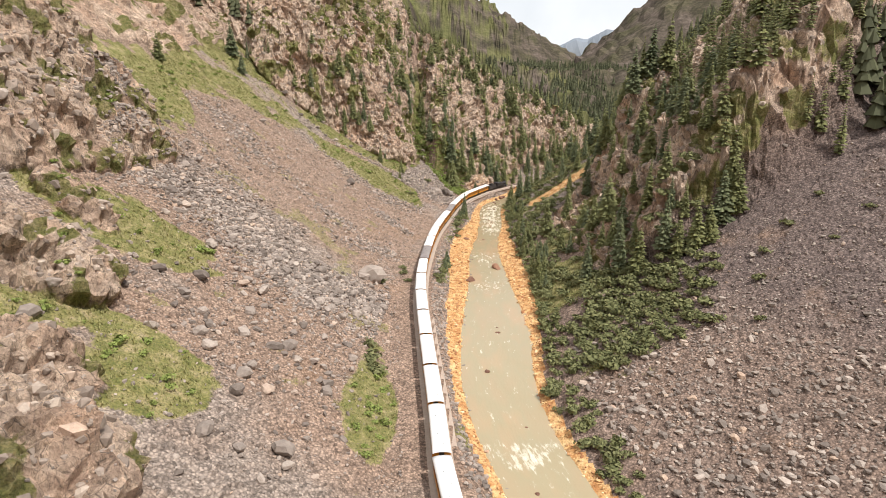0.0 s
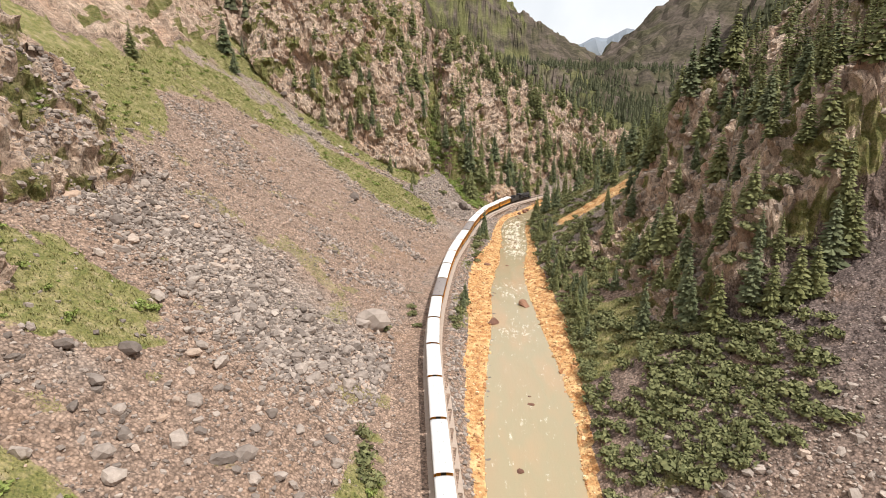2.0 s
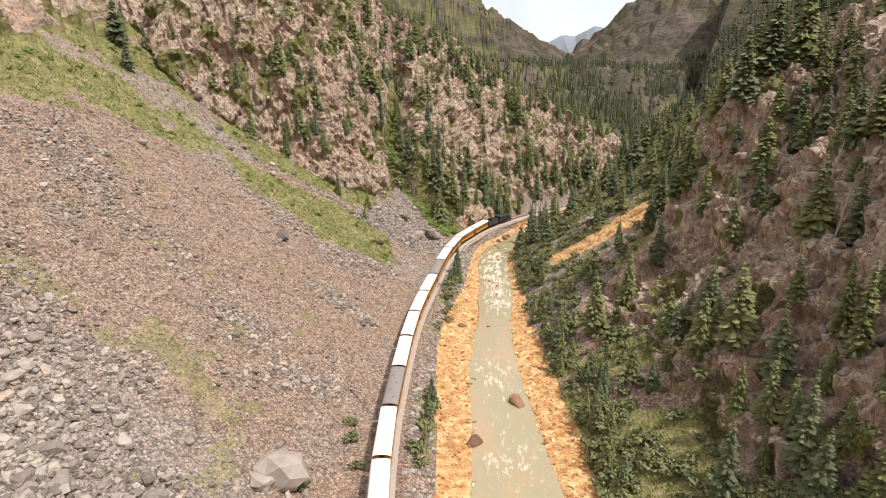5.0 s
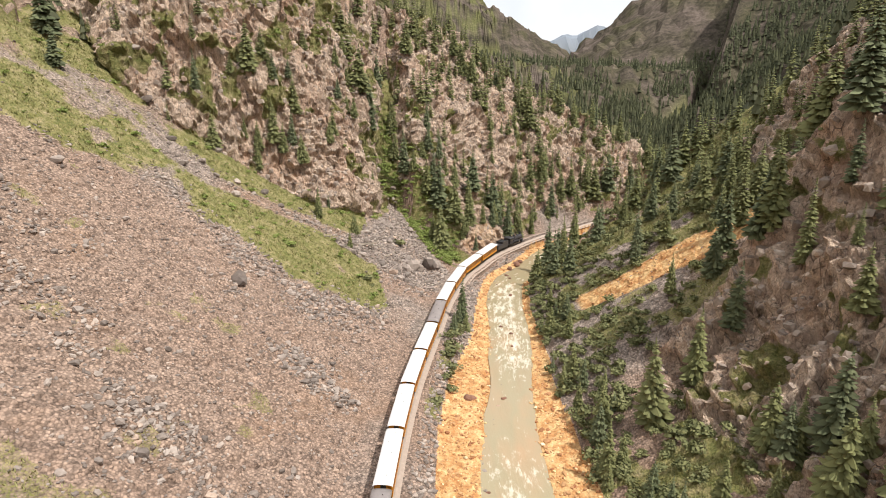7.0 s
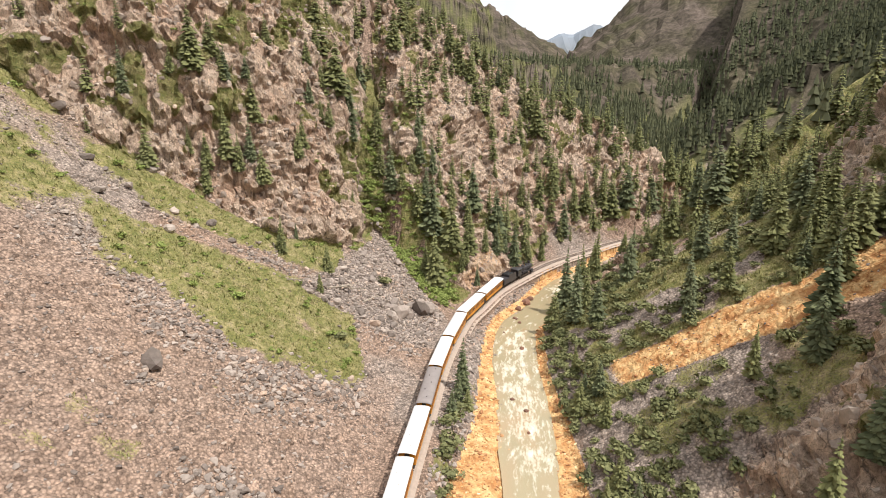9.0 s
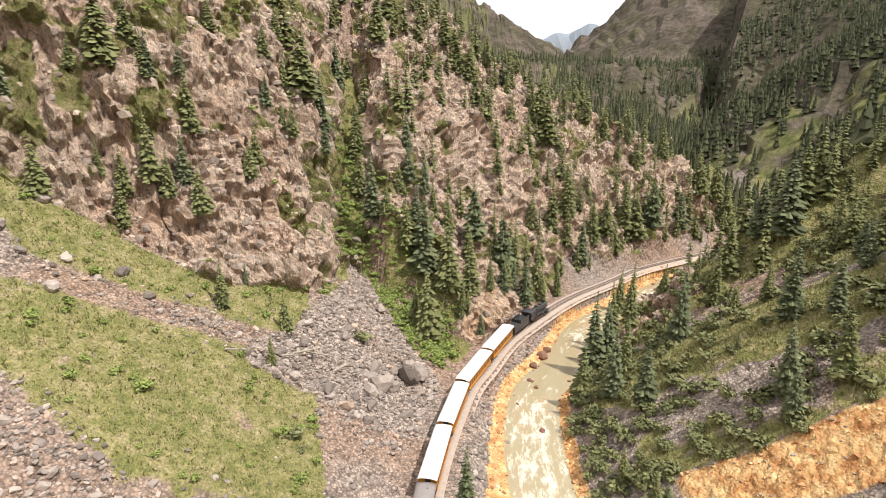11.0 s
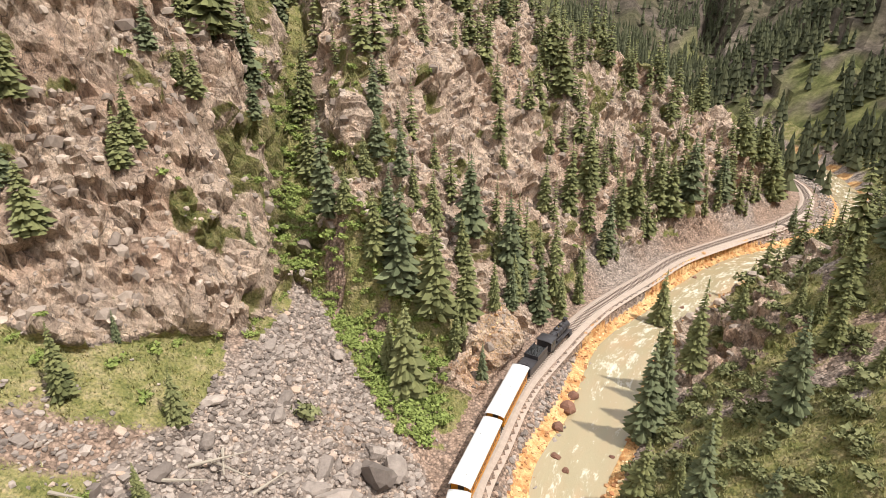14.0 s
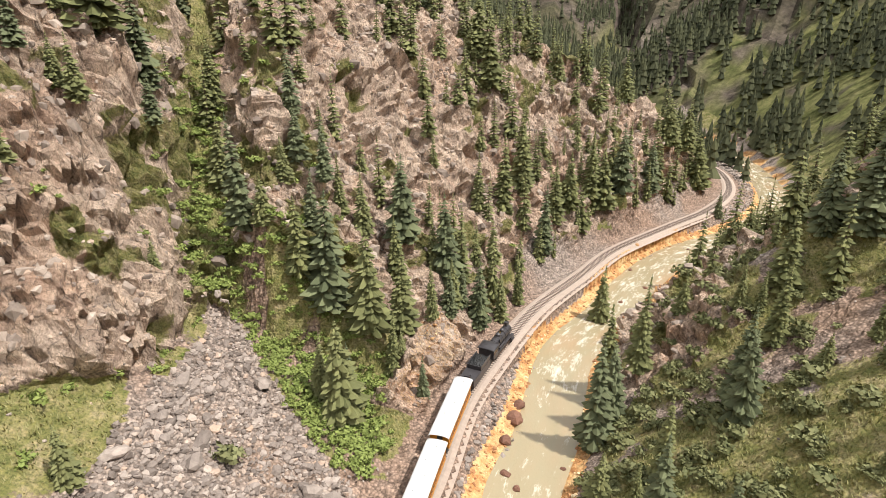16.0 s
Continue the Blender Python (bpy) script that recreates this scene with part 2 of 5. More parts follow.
    far_rock = step(0.0, 0.25, n3 + 0.5 * n1)
    rock = np.where((far > z) & (y > 430), far_rock, rock)
    z = np.where(y > 430, np.maximum(z, far), z)

    # cover
    grass = np.zeros_like(x)
    edge = np.interp(x, [-110, -96, -90, -84, -72, -55, -40, -33, -19, -8], [62, 80, 98, 117, 130, 134, 132, 129, 132, 140])
    low = step(edge - 5, edge + 4, y + 3 * n2 + 4 * fbm(x / 3, y / 3, seed=15)) * (0.36 + 0.64 * step(-0.3, 0.15, n2 + 0.4 * fbm(x / 4, y / 4, seed=19) + 0.1 + 0.3 * step(-60, -40, x)))
    strip = np.exp(-((y - np.interp(x, [-90, -60, -40, -22, -8], [150, 150, 158, 165, 168]) + 2 * n2) / 3.4) ** 2) * step(-82, -60, x)
    grass = np.where((u < -6) & (y < 190), low * (1 - 1.15 * strip), 0)
    grass = np.where((u < -6) & (y > 118) & (y < 185) & (x > -16 + 0.25 * (150 - y)), grass * 0.25, grass)
    for cx, cy, rx, ry, turn, thick in ((-61, -8, 20, 13, 25, 0.95), (-43, -46, 17, 12, 20, 0.8), (-96, 74, 15, 36, 25, 0.9), (-11, -22, 5, 22, 6, 0.8), (-38, 52, 14, 3, -40, 0.5), (-80, 20, 8, 22, 15, 0.7), (-28, 175, 9, 5, -20, 0.95), (-44, 169, 11, 6, -20, 0.9)):
        patch = dome(x, y, cx, cy, rx, ry, 1, turn)
        grass = np.maximum(grass, thick * step(0.15, 0.6, patch + 0.9 * n2 * (patch > 0) + 0.4 * fbm(x / 3, y / 3, seed=23) * (patch > 0)))
    grass = np.maximum(grass, 0.5 * step(0.3, 0.45, n2 + 0.3 * fbm(x / 3, y / 3, seed=25)) * (u < -8) * (y < 120))
    gully = np.exp(-((x - gx - 2 * n2) / 4.0) ** 2) * step(-0.5, 0.0, n2 + 0.1) * step(186, 196, y) * (1 - step(238, 255, y))
    grass = np.maximum(grass, gully * 1.2)
    bushy = step(178, 186, y) * (v < 34) * (v > 5) * (x > -14 + 0.3 * (y - 185)) * (y < 232)
    grass = np.maximum(grass, np.where(bushy > 0, 0.85 * step(-0.2, 0.1, n2 + 0.1), 0))
    fan_y = np.maximum(199 - y, 0)
    cone = step(-1.5, 1.5, 0.5 * fan_y - np.abs(x + 16 - 0.2 * fan_y) + 2.5 * n2) * step(152, 160, y) * (y < 199) * (x < 3)
    grass = np.where((u < -5) & (cone > 0.4), grass * 0.1, grass)
    g_e = np.where(y < 128, 0.6 * step(-0.05, 0.2, n2), step(-0.3, 0.05, n2 + 0.1)) * step(1, 4, e)
    g_e = np.where(b1 < 0.5, 0.75 * step(0, 0.3, n2 + 0.1 - np.abs(e - 13) / 26 + 0.02 * y), g_e)
    g_e = np.where((b1 > 0.5) & (b2 < 0.5), step(-0.2, 0.1, n2 + 0.1), g_e)
    grass = np.where(w > bed, g_e, grass)
    shelf = step(0.10, 0.26, fbm(x / 5, y / 5, z / 5, 4, 44) + 0.3 * n1)
    grass = np.where(rock > 0.3, np.maximum(0.85 * shelf, gully), grass)
    grass = np.where((np.abs(w) < bed) | ((u > -5.5) & (w < -bed)), np.where((u > 3) & (y < 150), 0.6 * step(0.1, 0.35, n2), 0), grass)
    grass = np.where(y > 430, 0.8 * step(-0.1, 0.2, n1 + 0.1), grass)

    rust = np.where(np.abs(w) < bed + 0.6, step(-0.4, 0.6, np.abs(w - shift) - wet + 0.5), 0)
    run = (y - 132 + 0.42 * (e - 18) + 3 * n2) / (3.5 + 0.09 * e)
    rust = np.maximum(rust, np.where(w > bed, (1 - step(0.75, 1.15, np.abs(run))) * step(7, 12, e) * (1 - step(44, 52, e)), 0))
    rust = np.maximum(rust, 0.45 * rust_bank)
    rust = np.maximum(rust, np.where(w > bed, 0.9 * step(0.0, 0.3, dome(x, y, 125, 235, 40, 22, 1) + 0.3 * n2 - 0.2), 0))
    grass = np.where(rust > 0.3, grass * 0.1, grass)
    pink = step(-0.2, 0.25, n1 + 0.3 * n2 + 0.15)
    pink = np.where(w > bed, np.maximum(pink, 0.8 * (1 - b1)), pink)
    pink = np.maximum(pink, 0.9 * (u < -6) * step(35, 60, y) * (1 - step(122, 148, y)))
    pink = np.where((w > bed) & (b1 < 0.6), 1 + (1 - b1) * (0.45 + 0.5 * step(18, 42, e + 0.5 * y)), pink)
    pink = np.where(cone > 0.3, 0.1, pink)
    # pale chute with a green meadow beside it on the far mountainside
    run_y = np.interp(x, [282, 347, 405, 520], [713, 783, 759, 730])
    away = (y > 430) | (x > 135) | (x < -185) | ((x < 30) & (y > 285))
    meadow = (x > 150) & (y > 430)
    pink = np.where(away, np.exp(-((y - run_y) / 22) ** 2) * step(275, 290, x) * (1 - step(420, 470, x)), pink)
    grass = np.where(meadow, np.maximum(0.22 * step(0.0, 0.3, n1 + 0.2 * n2), 0.8 * np.exp(-((y - run_y + 65) / 34) ** 2) + np.exp(-((y - run_y - 80) / 30) ** 2) * (x < 350)), grass)
    rust = np.where(meadow & (x < 380), np.exp(-(np.hypot(x - 345, y - 692) / 24) ** 2), rust)
    return z, rock, np.clip(grass, 0, 1), np.clip(rust, 0, 1), pink, u, w, e, cone


# ---- materials ----
def material(name):
    m = bpy.data.materials.new(name)
    m.use_nodes = True
    n, l = m.node_tree.nodes, m.node_tree.links
    return m, n, l, n["Principled BSDF"]


def tex(n, l, kind, vec, scale, detail=4, rough=0.6):
    t = n.new(kind)
    t.inputs["Scale"].default_value = scale
    if kind == "ShaderNodeTexNoise":
        t.inputs["Detail"].default_value, t.inputs["Roughness"].default_value = detail, rough
    l.new(vec, t.inputs["Vector"])
    return t


def ramp(n, l, fac, *stops):
    r = n.new("ShaderNodeValToRGB")
    e = r.color_ramp.elements
    while len(e) < len(stops):
        e.new(0.5)
    for el, (p, c) in zip(e, stops):
        el.position, el.color = p, (*c, 1) if len(c) == 3 else c
    l.new(fac, r.inputs["Fac"])
    return r.outputs["Color"]


def mix(n, l, fac, a, b, mode="MIX"):
    m = n.new("ShaderNodeMix")
    m.data_type, m.blend_type = "RGBA", mode
    for key, value in (("Factor", fac), ("A", a), ("B", b)):
        if isinstance(value, (int, float)):
            m.inputs[key].default_value = value
        elif isinstance(value, tuple):
            m.inputs[key].default_value = (*value, 1)
        else:
            l.new(value, m.inputs[key])
    return m.outputs["Result"]


def calc(n, l, op, a, b=0.0):
    m = n.new("ShaderNodeMath")
    m.operation = op
    for i, value in enumerate((a, b)):
        if isinstance(value, (int, float)):
            m.inputs[i].default_value = value
        else:
            l.new(value, m.inputs[i])
    return m.outputs["Value"]


def bump(n, l, height, strength, distance, after=None):
    b = n.new("ShaderNodeBump")
    b.inputs["Strength"].default_value, b.inputs["Distance"].default_value = strength, distance
    l.new(height, b.inputs["Height"])
    if after is not None:
        l.new(after, b.inputs["Normal"])
    return b.outputs["Normal"]


def plain(name, color, rough=0.6, metal=0.0, spread=0.25, scale=3.0, relief=0.0):
    """Painted, stained or rusty surface with variation at two scales."""
    m, n, l, p = material(name)
    co = n.new("ShaderNodeTexCoord").outputs["Object"]
    big, fine = tex(n, l, "ShaderNodeTexNoise", co, scale), tex(n, l, "ShaderNodeTexNoise", co, scale * 9)
    c = mix(n, l, big.outputs["Fac"], tuple(v * (1 - spread) for v in color), tuple(min(1, v * (1 + spread)) for v in color))
    c = mix(n, l, calc(n, l, "MULTIPLY", fine.outputs["Fac"], 0.3), c, tuple(v * 0.6 for v in color))
    info = n.new("ShaderNodeObjectInfo")
    c = mix(n, l, calc(n, l, "MULTIPLY", info.outputs["Random"], 0.18), c, tuple(v * 0.55 for v in color))
    l.new(c, p.inputs["Base Color"])
    p.inputs["Roughness"].default_value, p.inputs["Metallic"].default_value = rough, metal
    if relief:
        l.new(bump(n, l, fine.outputs["Fac"], 0.5, relief), p.inputs["Normal"])
    return m


def ground_material():
    m, n, l, p = material("ground")
    co = n.new("ShaderNodeTexCoord").outputs["Object"]
    cover = n.new("ShaderNodeAttribute")
    cover.attribute_name = "cover"
    sep = n.new("ShaderNodeSeparateColor")
    l.new(cover.outputs["Color"], sep.inputs["Color"])
    rock_f, grass_f, rust_f, pink_f = sep.outputs["Red"], sep.outputs["Green"], sep.outputs["Blue"], cover.outputs["Alpha"]
    n_big = tex(n, l, "ShaderNodeTexNoise", co, 0.07, 5).outputs["Fac"]
    n_mid = tex(n, l, "ShaderNodeTexNoise", co, 0.45, 6, 0.7).outputs["Fac"]
    n_fine = tex(n, l, "ShaderNodeTexNoise", co, 3.0, 5, 0.7).outputs["Fac"]
    stone = tex(n, l, "ShaderNodeTexVoronoi", co, 2.6)
    stone_b = tex(n, l, "ShaderNodeTexVoronoi", co, 0.9)
    # scree
    grey = ramp(n, l, n_mid, (0.3, (0.235, 0.198, 0.176)), (0.7, (0.43, 0.37, 0.33)))
    rose = ramp(n, l, n_mid, (0.3, (0.25, 0.182, 0.145)), (0.7, (0.41, 0.31, 0.25)))
    scree = mix(n, l, pink_f, grey, rose)
    plum = ramp(n, l, n_mid, (0.3, (0.135, 0.108, 0.105)), (0.7, (0.225, 0.182, 0.172)))
    scree = mix(n, l, calc(n, l, "SUBTRACT", pink_f, 1.0), scree, plum)
    bits = n.new("ShaderNodeSeparateColor")
    l.new(stone.outputs["Color"], bits.inputs["Color"])
    scree = mix(n, l, 0.75, scree, ramp(n, l, bits.outputs["Red"], (0.0, (0.22, 0.205, 0.195)), (0.45, (0.76, 0.74, 0.72)), (1.0, (1.2, 1.16, 1.11))), "MULTIPLY")
    scree = mix(n, l, 0.5, scree, (1.25, 1.2, 1.16), "MULTIPLY")
    scree = mix(n, l, calc(n, l, "MULTIPLY", ramp(n, l, n_big, (0.56, (0, 0, 0)), (0.70, (1, 1, 1))), 0.45), scree, (0.36, 0.23, 0.15))
    # shade in the gaps between stones, painted as darker cell edges
    scree = mix(n, l, 0.55, scree, ramp(n, l, stone.outputs["Distance"], (0.3, (1.12, 1.11, 1.1)), (0.62, (0.42, 0.4, 0.39))), "MULTIPLY")
    scree = mix(n, l, 0.6, scree, ramp(n, l, n_fine, (0.3, (0.62, 0.61, 0.6)), (0.7, (1.3, 1.29, 1.28))), "MULTIPLY")
    # rock faces
    wave = n.new("ShaderNodeMapping")
    wave.inputs["Scale"].default_value = (0.95, 0.95, 0.55)
    wave.inputs["Rotation"].default_value = (0.35, 0.5, 0.3)
    l.new(co, wave.inputs["Vector"])
    crack = tex(n, l, "ShaderNodeTexVoronoi", wave.outputs["Vector"], 0.55)
    crack.feature = "DISTANCE_TO_EDGE"
    crack_s = tex(n, l, "ShaderNodeTexVoronoi", wave.outputs["Vector"], 1.7)
    crack_s.feature = "DISTANCE_TO_EDGE"
    lay = tex(n, l, "ShaderNodeTexNoise", wave.outputs["Vector"], 0.8, 8, 0.72).outputs["Fac"]
    bend = mix(n, l, 0.22, wave.outputs["Vector"], tex(n, l, "ShaderNodeTexNoise", co, 0.5, 4).outputs["Color"], "ADD")
    l.new(bend, crack.inputs["Vector"])
    l.new(bend, crack_s.inputs["Vector"])
    lay_f = tex(n, l, "ShaderNodeTexNoise", wave.outputs["Vector"], 3.6, 6, 0.7).outputs["Fac"]
    rock_c = ramp(n, l, lay, (0.24, (0.17, 0.130, 0.108)), (0.38, (0.39, 0.305, 0.252)), (0.55, (0.52, 0.415, 0.335)), (0.72, (0.63, 0.525, 0.43)))
    rock_c = mix(n, l, calc(n, l, "MULTIPLY", ramp(n, l, n_big, (0.48, (0, 0, 0)), (0.66, (1, 1, 1))), 0.5), rock_c, (0.36, 0.215, 0.145))
    # shadow of the wide crevices, painted dark along the crack lines
    rock_c = mix(n, l, calc(n, l, "MULTIPLY", ramp(n, l, crack.outputs["Distance"], (0.0, (0.8, 0.8, 0.8)), (0.05, (0, 0, 0))), ramp(n, l, n_mid, (0.48, (0, 0, 0)), (0.58, (1, 1, 1)))), rock_c, (0.07, 0.056, 0.05))
    block = tex(n, l, "ShaderNodeTexVoronoi", bend, 0.75)
    block_c = n.new("ShaderNodeSeparateColor")
    l.new(block.outputs["Color"], block_c.inputs["Color"])
    rock_c = mix(n, l, 0.6, rock_c, ramp(n, l, block_c.outputs["Red"], (0.0, (0.55, 0.52, 0.5)), (0.5, (1.0, 0.98, 0.96)), (1.0, (1.3, 1.26, 1.2))), "MULTIPLY")
    rock_c = mix(n, l, 0.55, rock_c, ramp(n, l, lay_f, (0.3, (0.36, 0.34, 0.33)), (0.46, (0.95, 0.94, 0.93)), (0.7, (1.4, 1.37, 1.33))), "MULTIPLY")
    fissure = tex(n, l, "ShaderNodeTexNoise", wave.outputs["Vector"], 1.0, 9, 0.76).outputs["Fac"]
    rock_c = mix(n, l, 0.75, rock_c, ramp(n, l, fissure, (0.35, (0.24, 0.22, 0.21)), (0.43, (1.0, 0.97, 0.94)), (0.62, (1.45, 1.41, 1.36))), "MULTIPLY")
    # shadow of the narrow crevices, put into the colour in the same way
    rock_c = mix(n, l, calc(n, l, "MULTIPLY", ramp(n, l, crack_s.outputs["Distance"], (0.0, (0.7, 0.7, 0.7)), (0.045, (0, 0, 0))), ramp(n, l, lay, (0.46, (0, 0, 0)), (0.56, (1, 1, 1)))), rock_c, (0.09, 0.07, 0.06))
    # grass and low herbs
    turf = ramp(n, l, n_mid, (0.28, (0.10, 0.115, 0.036)), (0.46, (0.175, 0.168, 0.062)), (0.58, (0.265, 0.228, 0.115)), (0.74, (0.36, 0.285, 0.195)))
    turf = mix(n, l, 0.9, turf, ramp(n, l, n_fine, (0.34, (0.4, 0.46, 0.36)), (0.5, (1.0, 1.0, 0.95)), (0.68, (1.45, 1.36, 1.2))), "MULTIPLY")
    # iron-stained stones and earth
    iron = ramp(n, l, n_mid, (0.25, (0.30, 0.125, 0.05)), (0.42, (0.48, 0.24, 0.095)), (0.56, (0.66, 0.43, 0.205)), (0.70, (0.75, 0.58, 0.33)))
    iron = mix(n, l, 0.45, iron, ramp(n, l, bits.outputs["Green"], (0, (0.5, 0.45, 0.4)), (1, (1.1, 1.05, 1.0))), "MULTIPLY")
    soft = calc(n, l, "SUBTRACT", n_fine, 0.5)
    def sharpen(f):
        return ramp(n, l, calc(n, l, "ADD", f, calc(n, l, "MULTIPLY", soft, 0.9)), (0.40, (0, 0, 0)), (0.62, (1, 1, 1)))
    c = mix(n, l, sharpen(rock_f), scree, rock_c)
    c = mix(n, l, sharpen(grass_f), c, turf)
    c = mix(n, l, sharpen(rust_f), c, iron)
    l.new(c, p.inputs["Base Color"])
    p.inputs["Roughness"].default_value = 0.92
    p.inputs["Specular IOR Level"].default_value = 0.25
    rough = calc(n, l, "ADD", calc(n, l, "MULTIPLY", stone.outputs["Distance"], -0.25), calc(n, l, "MULTIPLY", stone_b.outputs["Distance"], -0.3))
    nb = bump(n, l, calc(n, l, "ADD", rough, calc(n, l, "MULTIPLY", n_fine, 0.25)), 0.9, 0.55)
    heavy = calc(n, l, "MULTIPLY", calc(n, l, "ADD", calc(n, l, "MULTIPLY", lay, 1.6), calc(n, l, "MULTIPLY", lay_f, 0.7)), rock_f)
    l.new(bump(n, l, heavy, 0.8, 0.9, nb), p.inputs["Normal"])
    return m


def mountain_material():
    """Distant slopes: unbroken forest with rock showing through."""
    m, n, l, p = material("distant_forested_mountain")
    co = n.new("ShaderNodeTexCoord").outputs["Object"]
    wide = tex(n, l, "ShaderNodeTexNoise", co, 0.012, 8, 0.65).outputs["Fac"]
    fine = tex(n, l, "ShaderNodeTexNoise", co, 0.11, 6, 0.7).outputs["Fac"]
    cover = n.new("ShaderNodeAttribute")
    cover.attribute_name = "cover"
    sep = n.new("ShaderNodeSeparateColor")
    l.new(cover.outputs["Color"], sep.inputs["Color"])
    grain = tex(n, l, "ShaderNodeTexNoise", co, 0.5, 6, 0.75).outputs["Fac"]
    woods = ramp(n, l, fine, (0.35, (0.04, 0.037, 0.027)), (0.65, (0.10, 0.085, 0.064)))
    cliff = ramp(n, l, fine, (0.32, (0.075, 0.061, 0.053)), (0.5, (0.13, 0.104, 0.088)), (0.68, (0.205, 0.166, 0.141)))
    c = mix(n, l, ramp(n, l, wide, (0.44, (0, 0, 0)), (0.60, (1, 1, 1))), woods, cliff)
    c = mix(n, l, calc(n, l, "MULTIPLY", sep.outputs["Green"], 0.85), c, ramp(n, l, fine, (0.35, (0.10, 0.115, 0.04)), (0.65, (0.20, 0.195, 0.08))))
    c = mix(n, l, cover.outputs["Alpha"], c, ramp(n, l, fine, (0.35, (0.27, 0.225, 0.20)), (0.65, (0.40, 0.335, 0.30))))
    c = mix(n, l, calc(n, l, "MULTIPLY", sep.outputs["Blue"], 0.8), c, (0.45, 0.26, 0.14))
    c = mix(n, l, 0.6, c, ramp(n, l, grain, (0.35, (0.45, 0.45, 0.45)), (0.65, (1.35, 1.33, 1.3))), "MULTIPLY")
    # aerial haze put into the colour: the farthest peaks fade to blue-grey
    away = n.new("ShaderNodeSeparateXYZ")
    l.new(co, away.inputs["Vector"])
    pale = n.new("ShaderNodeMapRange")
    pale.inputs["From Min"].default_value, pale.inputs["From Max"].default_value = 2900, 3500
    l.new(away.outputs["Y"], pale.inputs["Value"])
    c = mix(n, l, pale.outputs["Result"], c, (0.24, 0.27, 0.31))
    l.new(c, p.inputs["Base Color"])
    p.inputs["Roughness"].default_value = 1.0
    p.inputs["Specular IOR Level"].default_value = 0.0
    return m


def stone_material(name, dark, light, warm):
    m, n, l, p = material(name)
    co = n.new("ShaderNodeTexCoord").outputs["Object"]
    geo, info = n.new("ShaderNodeNewGeometry"), n.new("ShaderNodeObjectInfo")
    pick = calc(n, l, "FRACT", calc(n, l, "ADD", geo.outputs["Random Per Island"], info.outputs["Random"]))
    n_mid = tex(n, l, "ShaderNodeTexNoise", co, 1.3, 6, 0.7).outputs["Fac"]
    c = ramp(n, l, pick, (0.0, dark), (0.55, tuple((a + b) / 2 for a, b in zip(dark, light))), (0.9, light), (1.0, warm))
    c = mix(n, l, 0.7, c, ramp(n, l, n_mid, (0.3, (0.6, 0.58, 0.56)), (0.7, (1.2, 1.18, 1.15))), "MULTIPLY")
    l.new(c, p.inputs["Base Color"])
    p.inputs["Roughness"].default_value = 0.9
    l.new(bump(n, l, n_mid, 0.6, 0.2), p.inputs["Normal"])
    return m


def leaf_material(name, dark, light, scale=0.5):
    m, n, l, p = material(name)
    co = n.new("ShaderNodeTexCoord").outputs["Object"]
    geo, info = n.new("ShaderNodeNewGeometry"), n.new("ShaderNodeObjectInfo")
    n_mid = tex(n, l, "ShaderNodeTexNoise", co, scale, 4).outputs["Fac"]
    pick = calc(n, l, "ADD", calc(n, l, "MULTIPLY", geo.outputs["Random Per Island"], 0.55), calc(n, l, "MULTIPLY", n_mid, 0.6))
    c = ramp(n, l, pick, (0.2, dark), (0.9, light))
    c = mix(n, l, calc(n, l, "MULTIPLY", info.outputs["Random"], 0.5), c, tuple(a * 0.8 + 0.015 for a in light))
    l.new(c, p.inputs["Base Color"])
    p.inputs["Roughness"].default_value = 0.75
    p.inputs["Specular IOR Level"].default_value = 0.2
    return m


def water_material():
    m, n, l, p = material("river_water")
    co = n.new("ShaderNodeTexCoord").outputs["Object"]
    foam_at = n.new("ShaderNodeAttribute")
    foam_at.attribute_name = "rapid"
    uvm = n.new("ShaderNodeAttribute")
    uvm.attribute_name = "flow"
    st = n.new("ShaderNodeMapping")
    st.inputs["Scale"].default_value = (1.0, 0.30, 1.0)
    l.new(uvm.outputs["Vector"], st.inputs["Vector"])
    chop = tex(n, l, "ShaderNodeTexNoise", st.outputs["Vector"], 0.75, 7, 0.66).outputs["Fac"]
    fine = tex(n, l, "ShaderNodeTexNoise", co, 2.4, 5, 0.6).outputs["Fac"]
    tint = tex(n, l, "ShaderNodeTexNoise", st.outputs["Vector"], 0.12, 3).outputs["Fac"]
    c = ramp(n, l, tint, (0.3, (0.37, 0.275, 0.165)), (0.5, (0.335, 0.28, 0.17)), (0.7, (0.41, 0.28, 0.162)))
    f = calc(n, l, "ADD", calc(n, l, "MULTIPLY", foam_at.outputs["Fac"], 0.34), chop)
    lace = tex(n, l, "ShaderNodeTexNoise", st.outputs["Vector"], 2.6, 6, 0.7).outputs["Fac"]
    f = calc(n, l, "ADD", f, calc(n, l, "MULTIPLY", calc(n, l, "SUBTRACT", lace, 0.5), 0.55))
    f = ramp(n, l, f, (0.66, (0, 0, 0)), (0.92, (0.85, 0.85, 0.85)))
    c = mix(n, l, f, c, (0.84, 0.80, 0.70))
    l.new(c, p.inputs["Base Color"])
    l.new(mix(n, l, f, (0.16, 0.16, 0.16), (0.7, 0.7, 0.7)), p.inputs["Roughness"])
    h = calc(n, l, "ADD", calc(n, l, "MULTIPLY", chop, calc(n, l, "ADD", foam_at.outputs["Fac"], 0.15)), calc(n, l, "MULTIPLY", fine, 0.12))
    l.new(bump(n, l, h, 0.5, 0.5), p.inputs["Normal"])
    return m


